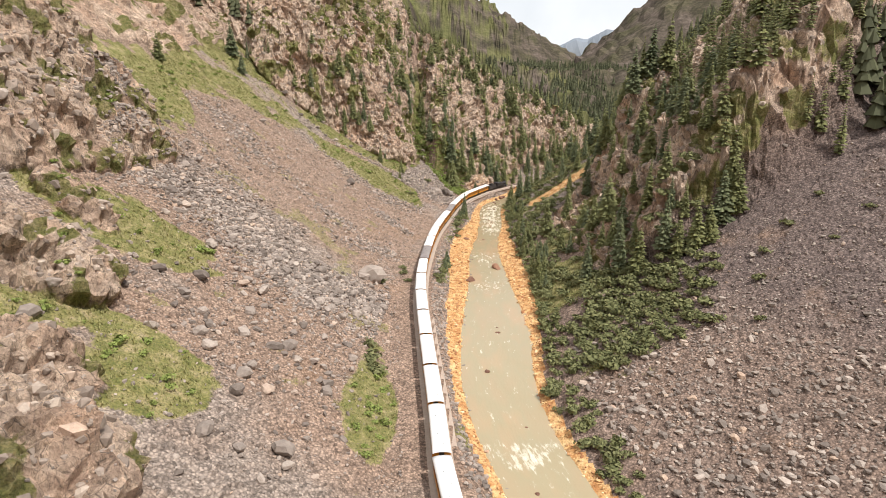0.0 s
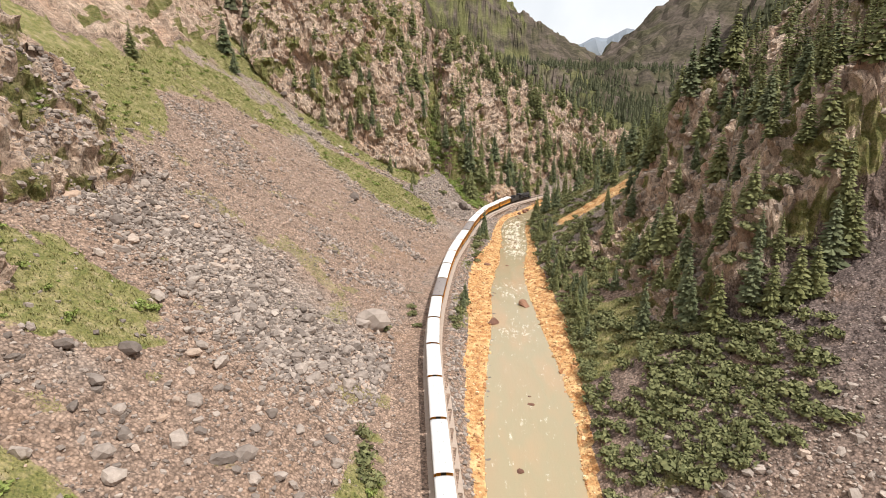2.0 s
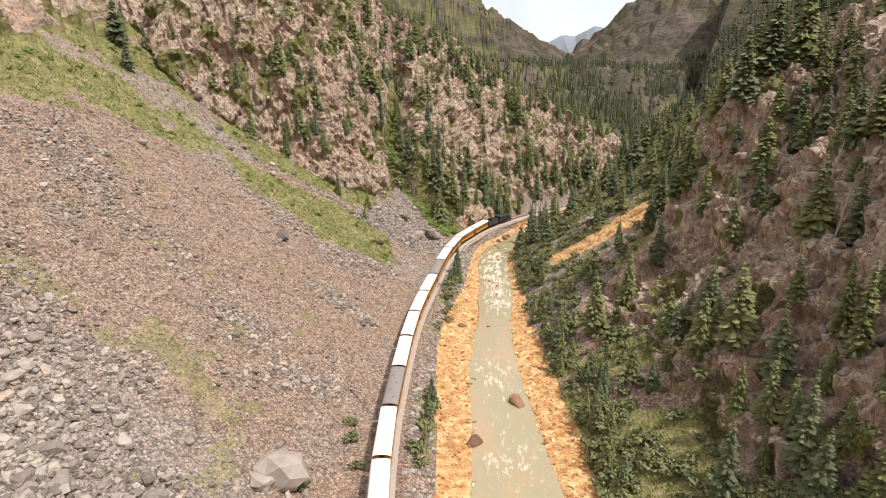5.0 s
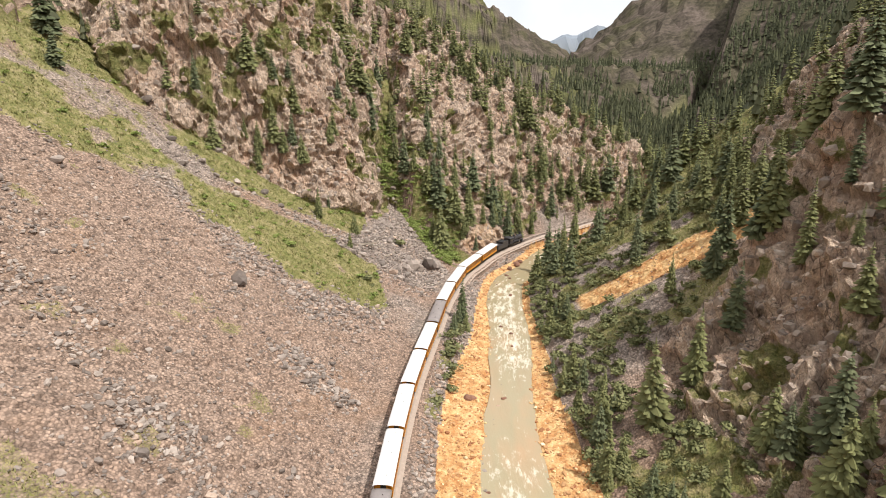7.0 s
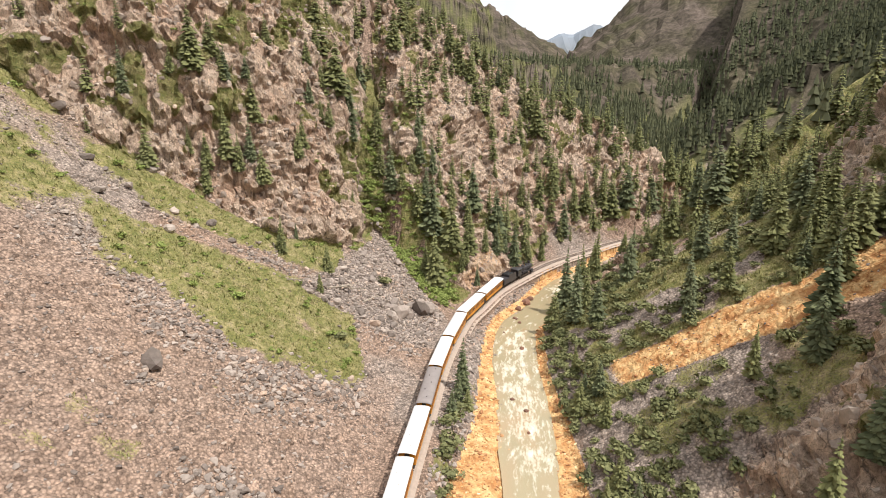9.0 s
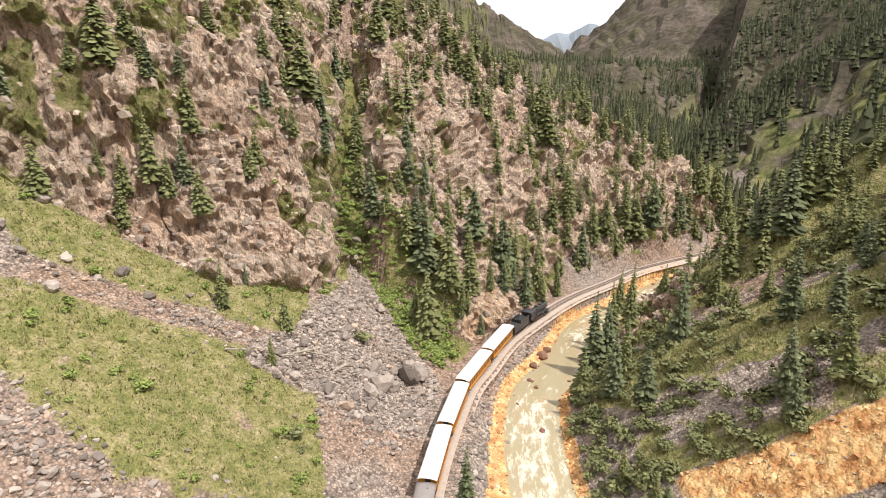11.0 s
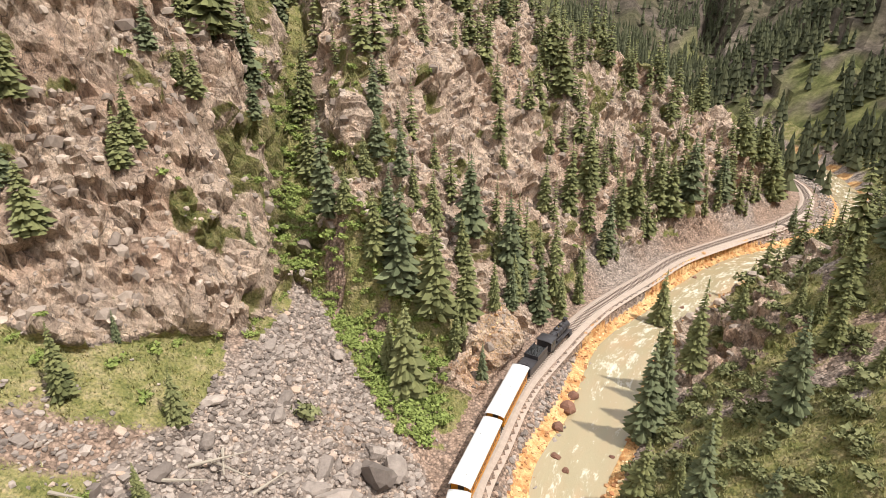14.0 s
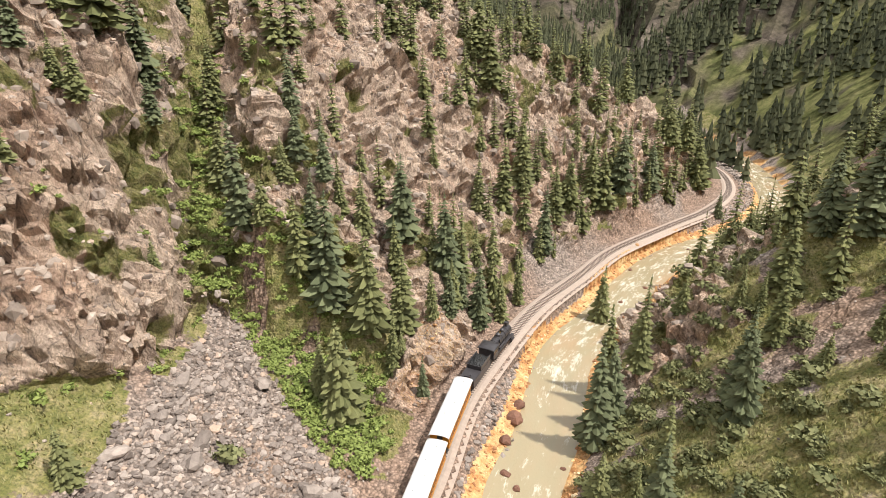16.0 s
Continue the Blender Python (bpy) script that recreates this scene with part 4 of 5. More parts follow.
# ---- trees and bushes ----
def spruce(seed, height, radius, whorls, per, mat=NEEDLES, bare=0.06):
    """A spruce: tapered trunk and a crown of drooping, ragged boughs."""
    r = random.Random(seed)
    root = new("spruce_tree")
    bm = bmesh.new()
    bmesh.ops.create_cone(bm, cap_ends=True, segments=7, radius1=0.018 * height, radius2=0.01, depth=height * 0.98, matrix=Matrix.Translation((0, 0, height * 0.49 - 0.4)))
    part("trunk", bm, BARK, root)
    v_, f_ = [], []
    lean = r.uniform(0.9, 1.1)
    for k in range(whorls):
        h = bare + (1 - bare) * (k + r.uniform(-0.3, 0.3)) / whorls
        h = max(bare, h)
        reach0 = radius * (1 - h) ** 0.82 * (0.55 + 0.45 * min(1, (h - bare) * 9 + 0.35))
        n_ = max(4, int(per * (0.45 + 0.55 * (1 - h))))
        for i in range(n_):
            a = 6.283 * (i + r.uniform(-0.4, 0.4)) / n_ + k * 2.4
            reach = max(0.18, reach0 * r.uniform(0.62, 1.18) * (lean if math.cos(a) > 0 else 2 - lean))
            droop = reach * r.uniform(0.22, 0.5)
            z0 = h * height + r.uniform(-0.1, 0.1)
            c, s = math.cos(a), math.sin(a)
            wid = reach * r.uniform(0.15, 0.27) + 0.07
            b = len(v_)
            def at(d_, o_, z_):
                v_.append((c * d_ - s * o_, s * d_ + c * o_, z0 + z_))
            at(0.02 * reach, 0, 0.08)
            at(0.5 * reach, 0, -0.25 * droop + 0.1 * reach)
            at(0.42 * reach, wid, -0.62 * droop)
            at(0.42 * reach, -wid, -0.62 * droop)
            at(0.78 * reach, wid * 0.7, -0.9 * droop)
            at(0.78 * reach, -wid * 0.7, -0.9 * droop)
            at(reach, 0, -droop * 0.8)
            f_ += [(b, b + 2, b + 1), (b, b + 1, b + 3), (b + 1, b + 2, b + 4), (b + 1, b + 5, b + 3), (b + 1, b + 4, b + 6), (b + 1, b + 6, b + 5)]
    b = len(v_)
    v_ += [(0.12, 0, height * 0.93), (-0.06, 0.1, height * 0.93), (-0.06, -0.1, height * 0.93), (0, 0, height * 1.02)]
    f_ += [(b, b + 1, b + 3), (b + 1, b + 2, b + 3), (b + 2, b, b + 3)]
    raw("crown", v_, f_, mat, root)
    return root


NEEDLES_BLUE = leaf_material("blue_spruce_needles", (0.040, 0.052, 0.026), (0.18, 0.20, 0.10))
SPRUCES = [spruce(i, 12, rad, 29, 12, NEEDLES if i % 3 else NEEDLES_BLUE) for i, rad in enumerate((2.9, 2.4, 3.2, 2.1, 2.7, 1.9))]
SPRUCES_FAR = [spruce(30 + i, 12, rad, 18, 9, NEEDLES) for i, rad in enumerate((2.2, 1.7, 2.6))]


STAND = []                            # trees past the first few hundred, joined below


def put_tree(x, y, h, far=False, kind=None, z=None, single=True):
    pool = SPRUCES_FAR if far else SPRUCES
    src = pool[int(rng.integers(len(pool))) if kind is None else kind]
    s = h / 12
    m_ = pose(x, y, (on_ground(x, y) if z is None else z) - 0.25, rng.uniform(-2, 2), rng.uniform(-2, 2), rng.uniform(0, 360)) @ Matrix.Diagonal((s * rng.uniform(0.9, 1.2), s * rng.uniform(0.9, 1.2), s, 1))
    if not single:
        STAND.append((src, m_))
        return None
    ob = copy_thing(src, m_)
    size_word = "tall" if h > 11 else "young" if h < 6 else "dark green"
    return tagged(ob, f"{size_word} spruce tree with drooping boughs on the canyon slope", "tree", "spruce trees of the canyon")


def join_stand(name, pick, label):
    """Trees of a dense stand as one mesh."""
    vs_, fs_, count_ = [], [], 0
    for src, m_ in STAND:
        for ob in src.children:
            if ob.name.split(".")[0] != pick:
                continue
            me_ = ob.data
            co = np.empty(len(me_.vertices) * 3)
            me_.vertices.foreach_get("co", co)
            co = co.reshape(-1, 3) @ np.array(m_.to_3x3()).T + np.array(m_.translation)
            vs_.append(co)
            fs_ += [tuple(v + count_ for v in p.vertices) for p in me_.polygons]
            count_ += len(co)
    mat = NEEDLES if pick == "crown" else BARK
    return tagged(raw(name, np.concatenate(vs_).tolist(), fs_, mat), label, "forest", kind="stuff")


# trees that stand apart
BUTTRESS_TREES = (
    (-44.2, 184.2, 12.8), (-44, 178.8, 10.7), (-41.1, 177.4, 9.1), (-48.9, 180.3, 8.9), (-28.3, 207.8, 16), (-25.9, 214.2, 14), (-26.1, 240, 13.7), (-14.9, 241.2, 13.7),
    (-18.7, 224.8, 11.5), (-12.8, 203.1, 16.6), (-1.6, 198.2, 17.3), (-0.5, 186.8, 15), (4.1, 197.7, 16.4), (9, 200.4, 14.6), (10.9, 214.5, 15), (4.3, 212.7, 10.8),
    (18.3, 214.4, 16), (14.1, 203, 10.3), (23.5, 210.8, 12.4), (28.5, 214.7, 10.9), (33.6, 220.7, 10.7), (11.2, 193.2, 7.5), (-24.1, 208.8, 6.8), (-22.8, 216, 6),
    (-52.6, 174, 9.2), (-51.6, 179.6, 9.4), (-5.3, 198.8, 11.9), (-3.3, 202.5, 9.9), (28.1, 233.9, 12.8))
SPUR_TREES = (
    (40, 243.2, 19), (34.5, 238.2, 18), (42.9, 234.6, 16), (35.6, 258.8, 18), (60.4, 253.3, 17), (65.4, 256, 16.5), (71.9, 260.2, 18), (84.1, 267.2, 14.2),
    (105.6, 279.2, 17), (104.5, 264.4, 8.9), (82.1, 284.7, 15.1), (21.8, 266, 9.8), (17, 266.5, 9.8), (47.8, 242.7, 15.4), (53.1, 247.9, 14.3), (34, 264.8, 14.9),
    (59.8, 280.3, 12.7), (70, 283.3, 11.2), (94.6, 280.4, 15), (101.8, 282.6, 15.4), (11.1, 256.5, 13.9), (6.6, 256.7, 13.8), (3.7, 258.6, 12.3))
EAST_BANK_TREES = (
    (33.5, 182.2, 17.6), (40.9, 194.5, 14.2), (42.8, 189.6, 15.6), (32, 163.1, 13.3), (28.1, 169.2, 10.2), (45.5, 170.9, 12.6), (54.8, 186.6, 7.8), (54.8, 170.6, 4.9),
    (48.2, 155.7, 3.4), (70.2, 185, 16), (75.2, 189.3, 14.4), (67.5, 188.8, 12.6), (55.2, 180.3, 5.5), (60.1, 170.1, 7.3), (41.6, 89.5, 13), (43.5, 70.8, 9.5),
    (53.8, 99.8, 11.9), (62.3, 123.5, 15), (68.4, 117.7, 15), (61.1, 99.5, 14.8), (26.4, 87.6, 7.8), (27.7, 91.3, 8.9), (49.6, 217.6, 12.8))
CRAG_TREES = (
    (44.1, 68.2, 8.4), (54.6, 98.1, 14.8), (36.7, 32.1, 13), (26.1, 80.2, 10), (51.2, 19.4, 13.7), (57.3, 16.5, 12.3), (53.8, 17.4, 10.9), (63.7, 19.6, 13.4),
    (56.3, 22.2, 9.1), (46.2, 22.8, 5.8), (43.8, 28.1, 5.1), (61.2, 91.1, 15.5), (66.6, 93, 17), (71.2, 91.2, 18), (53.2, 23.5, 8.3), (55.7, 37.9, 6.3),
    (62.9, 46.3, 6.6), (67, 20.4, 12.5), (60, 16.5, 9.6), (66.2, 23.2, 12.3), (71.7, 43.5, 13.5), (68.2, 47.1, 12.9), (63.9, 94, 15))
UPPER_TREES = (
    (-99.6, 160.2, 16), (-62.3, 166.7, 11), (-66.5, 168, 11), (-55, 176.6, 14), (-48.8, 176, 13))
BANK_TREES = (
    (5.6, 138, 11.5), (4.6, 134, 7), (3.4, 130, 5), (6.3, 133, 5), (34.2, 86.5, 15), (-24.6, 158.2, 5.2), (37.6, 185.8, 13),
    (35.5, 169, 12), (31.5, 167, 7), (-102.4, 99.2, 11), (-92, 150, 10), (59.3, 129.3, 3.5), (62, 142, 14), (66, 137, 13), (70, 140, 15),
    (57, 118, 13), (36, 66, 8), (41, 64, 7), (37.5, 60, 7), (0.5, 194, 6), (17.5, 207.5, 8), (20.5, 211, 8), (8.6, 196.5, 4),
    (72.5, 172, 5), (-0.5, 60, 6), (0, 66, 7), (-1, 53, 5), (43, 35, 6), (28, 42, 6), (27, 47, 7), (29, 53, 8),
    (27.5, 58, 7), (30, 62, 8), (65, 62, 11), (67, 55, 12))
for x, y, h in BANK_TREES + BUTTRESS_TREES + SPUR_TREES + EAST_BANK_TREES + CRAG_TREES + UPPER_TREES:
    put_tree(x, y, h)


def forest(x, y):
    u, w, e, rk = f_u(x, y), f_w(x, y), f_e(x, y), f_rock(x, y)
    v = -u
    spur_ = (y > 186) & (v > 6) & (x > -30)
    p_ = np.where(spur_ & (v < 30), 0.3, 0)
    p_ = np.where(spur_ & (v >= 30), 0.12, p_)
    p_ = np.where(spur_ & (y > 245), 0.8, p_)
    clear = (v > 6) & (v < 14) & (y > 196) & (y < 206)
    p_ = np.where(clear, 0.1, p_)
    bare_face = (np.hypot((x - 12) / 17, (y - 233) / 12) < 1) | (np.hypot((x - 52) / 9, (y - 266) / 7) < 1)
    p_ = np.where(bare_face, 0.08, p_)
    p_ = np.where((u < -20) & (y > 163) & (y < 260) & (x < -14), 0.13, p_)
    p_ = np.where((x < -28) & (x > -36) & (y > 196) & (y < 250), 0.8, p_)
    p_ = np.where((np.abs(x + 22 + 0.1 * (y - 200)) < 6) & (y > 198), 0.1, p_)
    p_ = np.where((x < -52) & (x > -60) & (y > 168) & (y < 182), 0.7, p_)
    # east side
    p_ = np.where((e > 0.5) & (e < 7) & (y > 52) & (y < 180), np.where(y < 138, 0.85, 0.07), p_)
    crag_ = (e > 18) & (y > 20) & (y < 106)
    p_ = np.where(crag_, 0.16, p_)
    p_ = np.where(crag_ & (e > 38), 0.75, p_)
    p_ = np.where(crag_ & (np.abs(e - 21) < 4) & (y < 44), 0.75, p_)
    p_ = np.where((e >= 7) & (y > 106) & (y < 182), np.where(e > 40, 0.7, np.where(y > 145, 0.1, 0.05)), p_)
    p_ = np.where((e > 6) & (y >= 182) & (y < 225), np.where(e > 20, 0.32, 0.05), p_)
    p_ = np.where((e > 2) & (y >= 215) & (x > 70), 0.75, p_)
    p_ = np.where(f_rust(x, y) > 0.3, p_ * 0.06, p_)
    p_ = np.where((f_cone(x, y) > 0.2) & (u < 0), 0, p_)
    p_ = np.where((e < 3) & (w > 0) & (y > 150), 0, p_)
    p_ = np.where((x > -16) & (x < 3) & (y > 176) & (y < 203), p_ * 0.12, p_)
    return p_


TREES = []
for x, y in scatter(860, (-95, 20, 115, 300), forest, 2.6):
    e_, u_ = float(f_e(x, y)), float(f_u(x, y))
    tall = rng.uniform(3.5, 8) if 0 < e_ < 8 and y < 160 else rng.uniform(6, 14)
    if u_ < -30 and y < 200:
        tall = rng.uniform(4.5, 9.5)
    if u_ < 0 and u_ > -26 and y < 232:
        tall = rng.uniform(8, 15)
    TREES.append((x, y, float(tall)))
TREES.sort(key=lambda t: (t[0] - 3) ** 2 + (max(t[1] - 150, 0) + max(60 - t[1], 0)) ** 2)
for k, (x, y, tall) in enumerate(TREES):
    put_tree(x, y, tall, far=k >= 150 or y > 225 or x < -60 or x > 75, single=k < 150)
join_stand("spruce_stand", "crown", "dense stands of dark green spruce on the canyon sides")
join_stand("spruce_trunks", "trunk", "brown trunks of the dense spruce stands")


def far_woods(name, count, box, weight, label, h0, h1):
    """Distant spruces, too many to count: ragged three-tier cones of boughs, joined."""
    places = scatter(count, box, weight, 2.5)
    vs, fs = [], []
    for x, y in places:
        h = float(rng.uniform(h0, h1))
        rad = h * float(rng.uniform(0.17, 0.26))
        z = float(sample(VZ, x, y))
        for k in range(4):
            zb, zt, rr = z + h * (0.06 + 0.22 * k), z + h * (0.46 + 0.18 * k), rad * (1 - 0.21 * k)
            b = len(vs)
            n_ = 6
            vs.append((x, y, min(zt, z + h)))
            for i in range(n_):
                a = 6.283 * i / n_ + k * 0.7 + x
                q = rr * float(rng.uniform(0.65, 1.2))
                vs.append((x + q * math.cos(a), y + q * math.sin(a), zb + float(rng.uniform(-0.04, 0.04)) * h))
            fs += [(b, b + 1 + i, b + 1 + (i + 1) % n_) for i in range(n_)]
    return tagged(raw(name, vs, fs, FAR_NEEDLES), label, "forest", kind="stuff")


def far_weight(x, y):
    near = (x > -95) & (x < 115) & (y < 300)
    thick = np.clip(0.42 + 2.2 * fbm(x / 45, y / 45, seed=91), 0.03, 1)
    return np.where(near, 0, thick) * (np.abs(f_w(x, y)) > 8) * (np.abs(f_u(x, y)) > 5)


far_woods("valley_forest", 3300, (60, 60, 330, 480), far_weight, "dense dark spruce forest on the valley side", 7, 14)
far_woods("mountain_forest", 3200, (40, 430, 620, 1100), lambda x, y: np.clip(0.5 + 1.8 * fbm(x / 90, y / 90, seed=95), 0.02, 1), "dark forest on the distant mountain slopes", 9, 18)
far_woods("upper_forest", 900, (-160, -20, -20, 420), lambda x, y: far_weight(x, y) * (y > 165) * (x < 30), "spruces standing along the upper canyon wall", 6, 12)
far_woods("rim_forest", 800, (95, -60, 200, 230), lambda x, y: np.clip(0.8 + fbm(x / 30, y / 30, seed=96), 0, 1) * (y > 15), "dense spruce forest above the crags", 7, 13)


def bush(seed, count, mat=LEAVES):
    r = random.Random(seed)
    v_, f_ = [], []
    lobes = [(r.uniform(-0.5, 0.5), r.uniform(-0.5, 0.5), r.uniform(0.25, 0.6), r.uniform(0.35, 0.6)) for _ in range(7)]
    for i in range(count):
        lx, ly, lz, lr = lobes[i % 7]
        d_ = Vector((r.gauss(0, 1), r.gauss(0, 1), abs(r.gauss(0.2, 0.9)))).normalized()
        c = Vector((lx, ly, lz)) + d_ * lr * r.uniform(0.6, 1.05)
        c.z = max(c.z, 0.05)
        t1 = Vector((r.gauss(0, 1), r.gauss(0, 1), r.gauss(0, 1))).normalized()
        t2 = (d_ + t1 * 0.8).cross(t1).normalized()
        s = r.uniform(0.065, 0.16)
        b = len(v_)
        v_ += [tuple(c - t1 * s * 1.5), tuple(c + t2 * s), tuple(c + t1 * s * 1.7), tuple(c - t2 * s)]
        f_.append((b, b + 1, b + 2, b + 3))
    for k in range(6):
        b = len(v_)
        a = r.uniform(0, 6.28)
        v_ += [(0.03, 0, -0.1), (-0.03, 0.02, -0.1), (0.45 * math.cos(a), 0.45 * math.sin(a), 0.7)]
        f_.append((b, b + 1, b + 2))
    me_ = bpy.data.meshes.new("bush")
    me_.from_pydata(v_, [], f_)
    me_.materials.append(mat)
    return me_


HERB = leaf_material("green_herbs", (0.10, 0.145, 0.03), (0.29, 0.34, 0.095))
BUSHES = [bush(i, 160) for i in range(4)]
HERBS = [bush(10 + i, 105, HERB) for i in range(3)]


COUNT, SHRUBS = [0], {False: [], True: []}


def put_bush(x, y, s, herb=False):
    src = HERBS if herb else BUSHES
    COUNT[0] += 1
    if COUNT[0] > 290:
        me_ = src[int(rng.integers(len(src)))]
        m_ = pose(x, y, on_ground(x, y) - 0.1 * s, 0, 0, rng.uniform(0, 360)) @ Matrix.Diagonal((s * rng.uniform(0.8, 1.25), s * rng.uniform(0.8, 1.25), s * rng.uniform(0.7, 1.0), 1))
        SHRUBS[herb].append((me_, m_))
        return None
    ob = new("bush", src[int(rng.integers(len(src)))])
    ob.matrix_basis = pose(x, y, on_ground(x, y) - 0.1 * s, 0, 0, rng.uniform(0, 360)) @ Matrix.Diagonal((s * rng.uniform(0.8, 1.25), s * rng.uniform(0.8, 1.25), s * rng.uniform(0.7, 1.0), 1))
    return tagged(ob, "low bright green herb bush on the grassy slope" if herb else "olive green willow bush growing on the stony ground", "bush", "green herb bushes" if herb else "willow bushes")


for x, y, s in ((-13, -8, 3.2), (-11.5, -12, 2.6), (-14, -3, 2.0), (-17, 38, 1.6), (-12.5, 52, 1.8), (-13.5, 56, 1.5), (-10.5, 45, 1.3), (-18.6, 145.5, 1.6), (-17, 144, 1.0), (-13, 176, 2.2),
                (3.6, 122, 2.4), (2.6, 119, 2.0), (2.4, 126, 2.2), (4.2, 128, 2.2), (3.2, 115, 2.0), (2.2, 111, 1.8), (4.6, 131, 2.0), (3.0, 107, 1.6), (62, -4, 1.4), (66, 3, 1.6), (72, 8, 1.8), (80, 12, 1.5), (76, -2, 1.0), (84, 2, 1.2), (58, -14, 1.2), (-2.0, 50, 2.2), (-1.2, 57, 2.4), (-0.6, 63, 2.4), (-0.3, 69, 2.0), (-1.4, 47, 1.8), (0.4, 100, 1.8)):
    put_bush(x, y, s)


def willow(x, y):
    e, rk = f_e(x, y), f_rock(x, y)
    p_ = np.where((e > 0.3) & (e < 6) & (y < 185), 0.9, 0)
    p_ = np.where((e > 5) & (e < 42) & (y > -12) & (y < 30), 0.95 * np.clip(1.25 - np.abs(e - 17 - 0.35 * y) / 14, 0, 1), p_)
    p_ = np.where((e > 5) & (e < 18) & (y >= 30) & (y < 105), 0.35, p_)
    p_ = np.where((e > 5) & (e < 40) & (y >= 105) & (y < 215), np.where(e < 17, 0.7, 0.25), p_)
    return p_ * (f_rust(x, y) < 0.4) * (1 - 0.7 * rk)


for x, y in scatter(200, (15, -70, 90, 215), willow, 1.5):
    put_bush(x, y, float(rng.uniform(0.9, 2.2)))
for x, y in scatter(70, (-100, -60, 60, 235), lambda x, y: (f_grass(x, y) > 0.7) * (f_u(x, y) < -6) * np.where(y > 178, 1.0, 0.35), 1.2):
    put_bush(x, y, float(rng.uniform(0.5, 1.5)), True)


def join_shrubs(name, herb, mat, label):
    vs_, fs_, count_ = [], [], 0
    for me_, m_ in SHRUBS[herb]:
        co = np.empty(len(me_.vertices) * 3)
        me_.vertices.foreach_get("co", co)
        vs_.append(co.reshape(-1, 3) @ np.array(m_.to_3x3()).T + np.array(m_.translation))
        fs_ += [tuple(v + count_ for v in p.vertices) for p in me_.polygons]
        count_ += len(me_.vertices)
    return tagged(raw(name, np.concatenate(vs_).tolist(), fs_, mat), label, "shrubs", kind="stuff")


for x, y in scatter(620, (15, -70, 90, 215), willow, 1.2):
    put_bush(x, y, float(rng.uniform(0.9, 2.2)))
for x, y in scatter(420, (-100, -60, 60, 235), lambda x, y: (f_grass(x, y) > 0.6) * (f_u(x, y) < -6) * np.where(y > 178, 1.0, 0.3), 0.9):
    put_bush(x, y, float(rng.uniform(0.5, 1.5)), True)
for x, y in scatter(130, (30, -14, 78, 32), willow, 2.0):
    put_bush(x, y, float(rng.uniform(1.2, 2.5)))
for x, y in scatter(260, (-17, 178, 5, 204), lambda x, y: (f_u(x, y) < -7) * (f_cone(x, y) < 0.3) * (f_rock(x, y) < 0.9) * 1.0, 0.8):
    put_bush(x, y, float(rng.uniform(0.7, 1.6)), True)
for x, y in scatter(150, (-26, 198, -10, 228), lambda x, y: np.exp(-((x + 19.5 + 0.1 * (y - 210)) / 2.6) ** 2), 0.8):
    put_bush(x, y, float(rng.uniform(0.6, 1.4)), True)
join_shrubs("willow_shrubs", False, LEAVES, "dense olive green willow shrubs along the river bank")
join_shrubs("herb_shrubs", True, HERB, "bright green herbs and low shrubs covering the slope")


def grass_tufts(count):
    places = scatter(count, (-105, -80, 85, 240), lambda x, y: np.clip(f_grass(x, y) - 0.25, 0, 1) * (f_rock(x, y) < 0.8))
    vs, fs = [], []
    for x, y in places:
        z = float(sample(VZ, x, y)) - 0.12
        for k in range(4):
            a, b, h = rng.uniform(0, 6.28), len(vs), float(rng.uniform(0.28, 0.62))
            c, s = math.cos(a), math.sin(a)
            ox, oy = float(rng.uniform(-0.3, 0.3)), float(rng.uniform(-0.3, 0.3))
            vs += [(x + ox - s * 0.09, y + oy + c * 0.09, z), (x + ox + s * 0.09, y + oy - c * 0.09, z), (x + ox + c * 0.28, y + oy + s * 0.28, z + h)]
            fs.append((b, b + 1, b + 2))
    return tagged(raw("grass", vs, fs, TURF), "yellow-green mountain grass tufts on the slopes", "grass", kind="stuff")


grass_tufts(30000)


def log(x, y, length_, turn, tilt=4, standing=False):
    """A bleached dead trunk with stubs of limbs."""
    r = random.Random(int(x * 7 + y))
    bm = bmesh.new()
    bmesh.ops.create_cone(bm, cap_ends=True, segments=7, radius1=0.2, radius2=0.06, depth=length_, matrix=Matrix.Translation((0, 0, length_ / 2)))
    for k in range(6):
        h = length_ * r.uniform(0.25, 0.9)
        m_ = Matrix.Translation((0, 0, h)) @ Euler((r.uniform(0.9, 1.4), 0, r.uniform(0, 6.28))).to_matrix().to_4x4()
        l_ = r.uniform(0.3, 1.0)
        bmesh.ops.create_cone(bm, cap_ends=True, segments=5, radius1=0.05, radius2=0.015, depth=l_, matrix=m_ @ Matrix.Translation((0, 0, l_ / 2)))
    ob = part("dead_trunk", bm, DEADWOOD)
    z = on_ground(x, y)
    ob.matrix_basis = pose(x, y, z - 0.3, tilt, 0, turn) if standing else pose(x, y, z + 0.25, 78 + tilt, 0, turn)
    return tagged(ob, "bare dead tree trunk still standing on the slope" if standing else "bleached fallen tree trunk lying on the scree", "dead tree", "dead trunks")


for x, y, l_, a in ((-21, 165.5, 7, 55), (-22.5, 164, 6, 100), (-20, 167, 5, 20), (-24, 161, 5, 80), (-16, 163, 4, 130), (-31, 156, 4, 70), (-15, 66, 6, 50), (-22, 42, 5, 5)):
    log(x, y, l_, a)
for x, y, l_ in ((70.6, 170.9, 5.5), (61, 197, 6), (58, 52, 9), (61, 60, 8), (54, 70, 6)):
    log(x, y, l_, 30, 8, True)


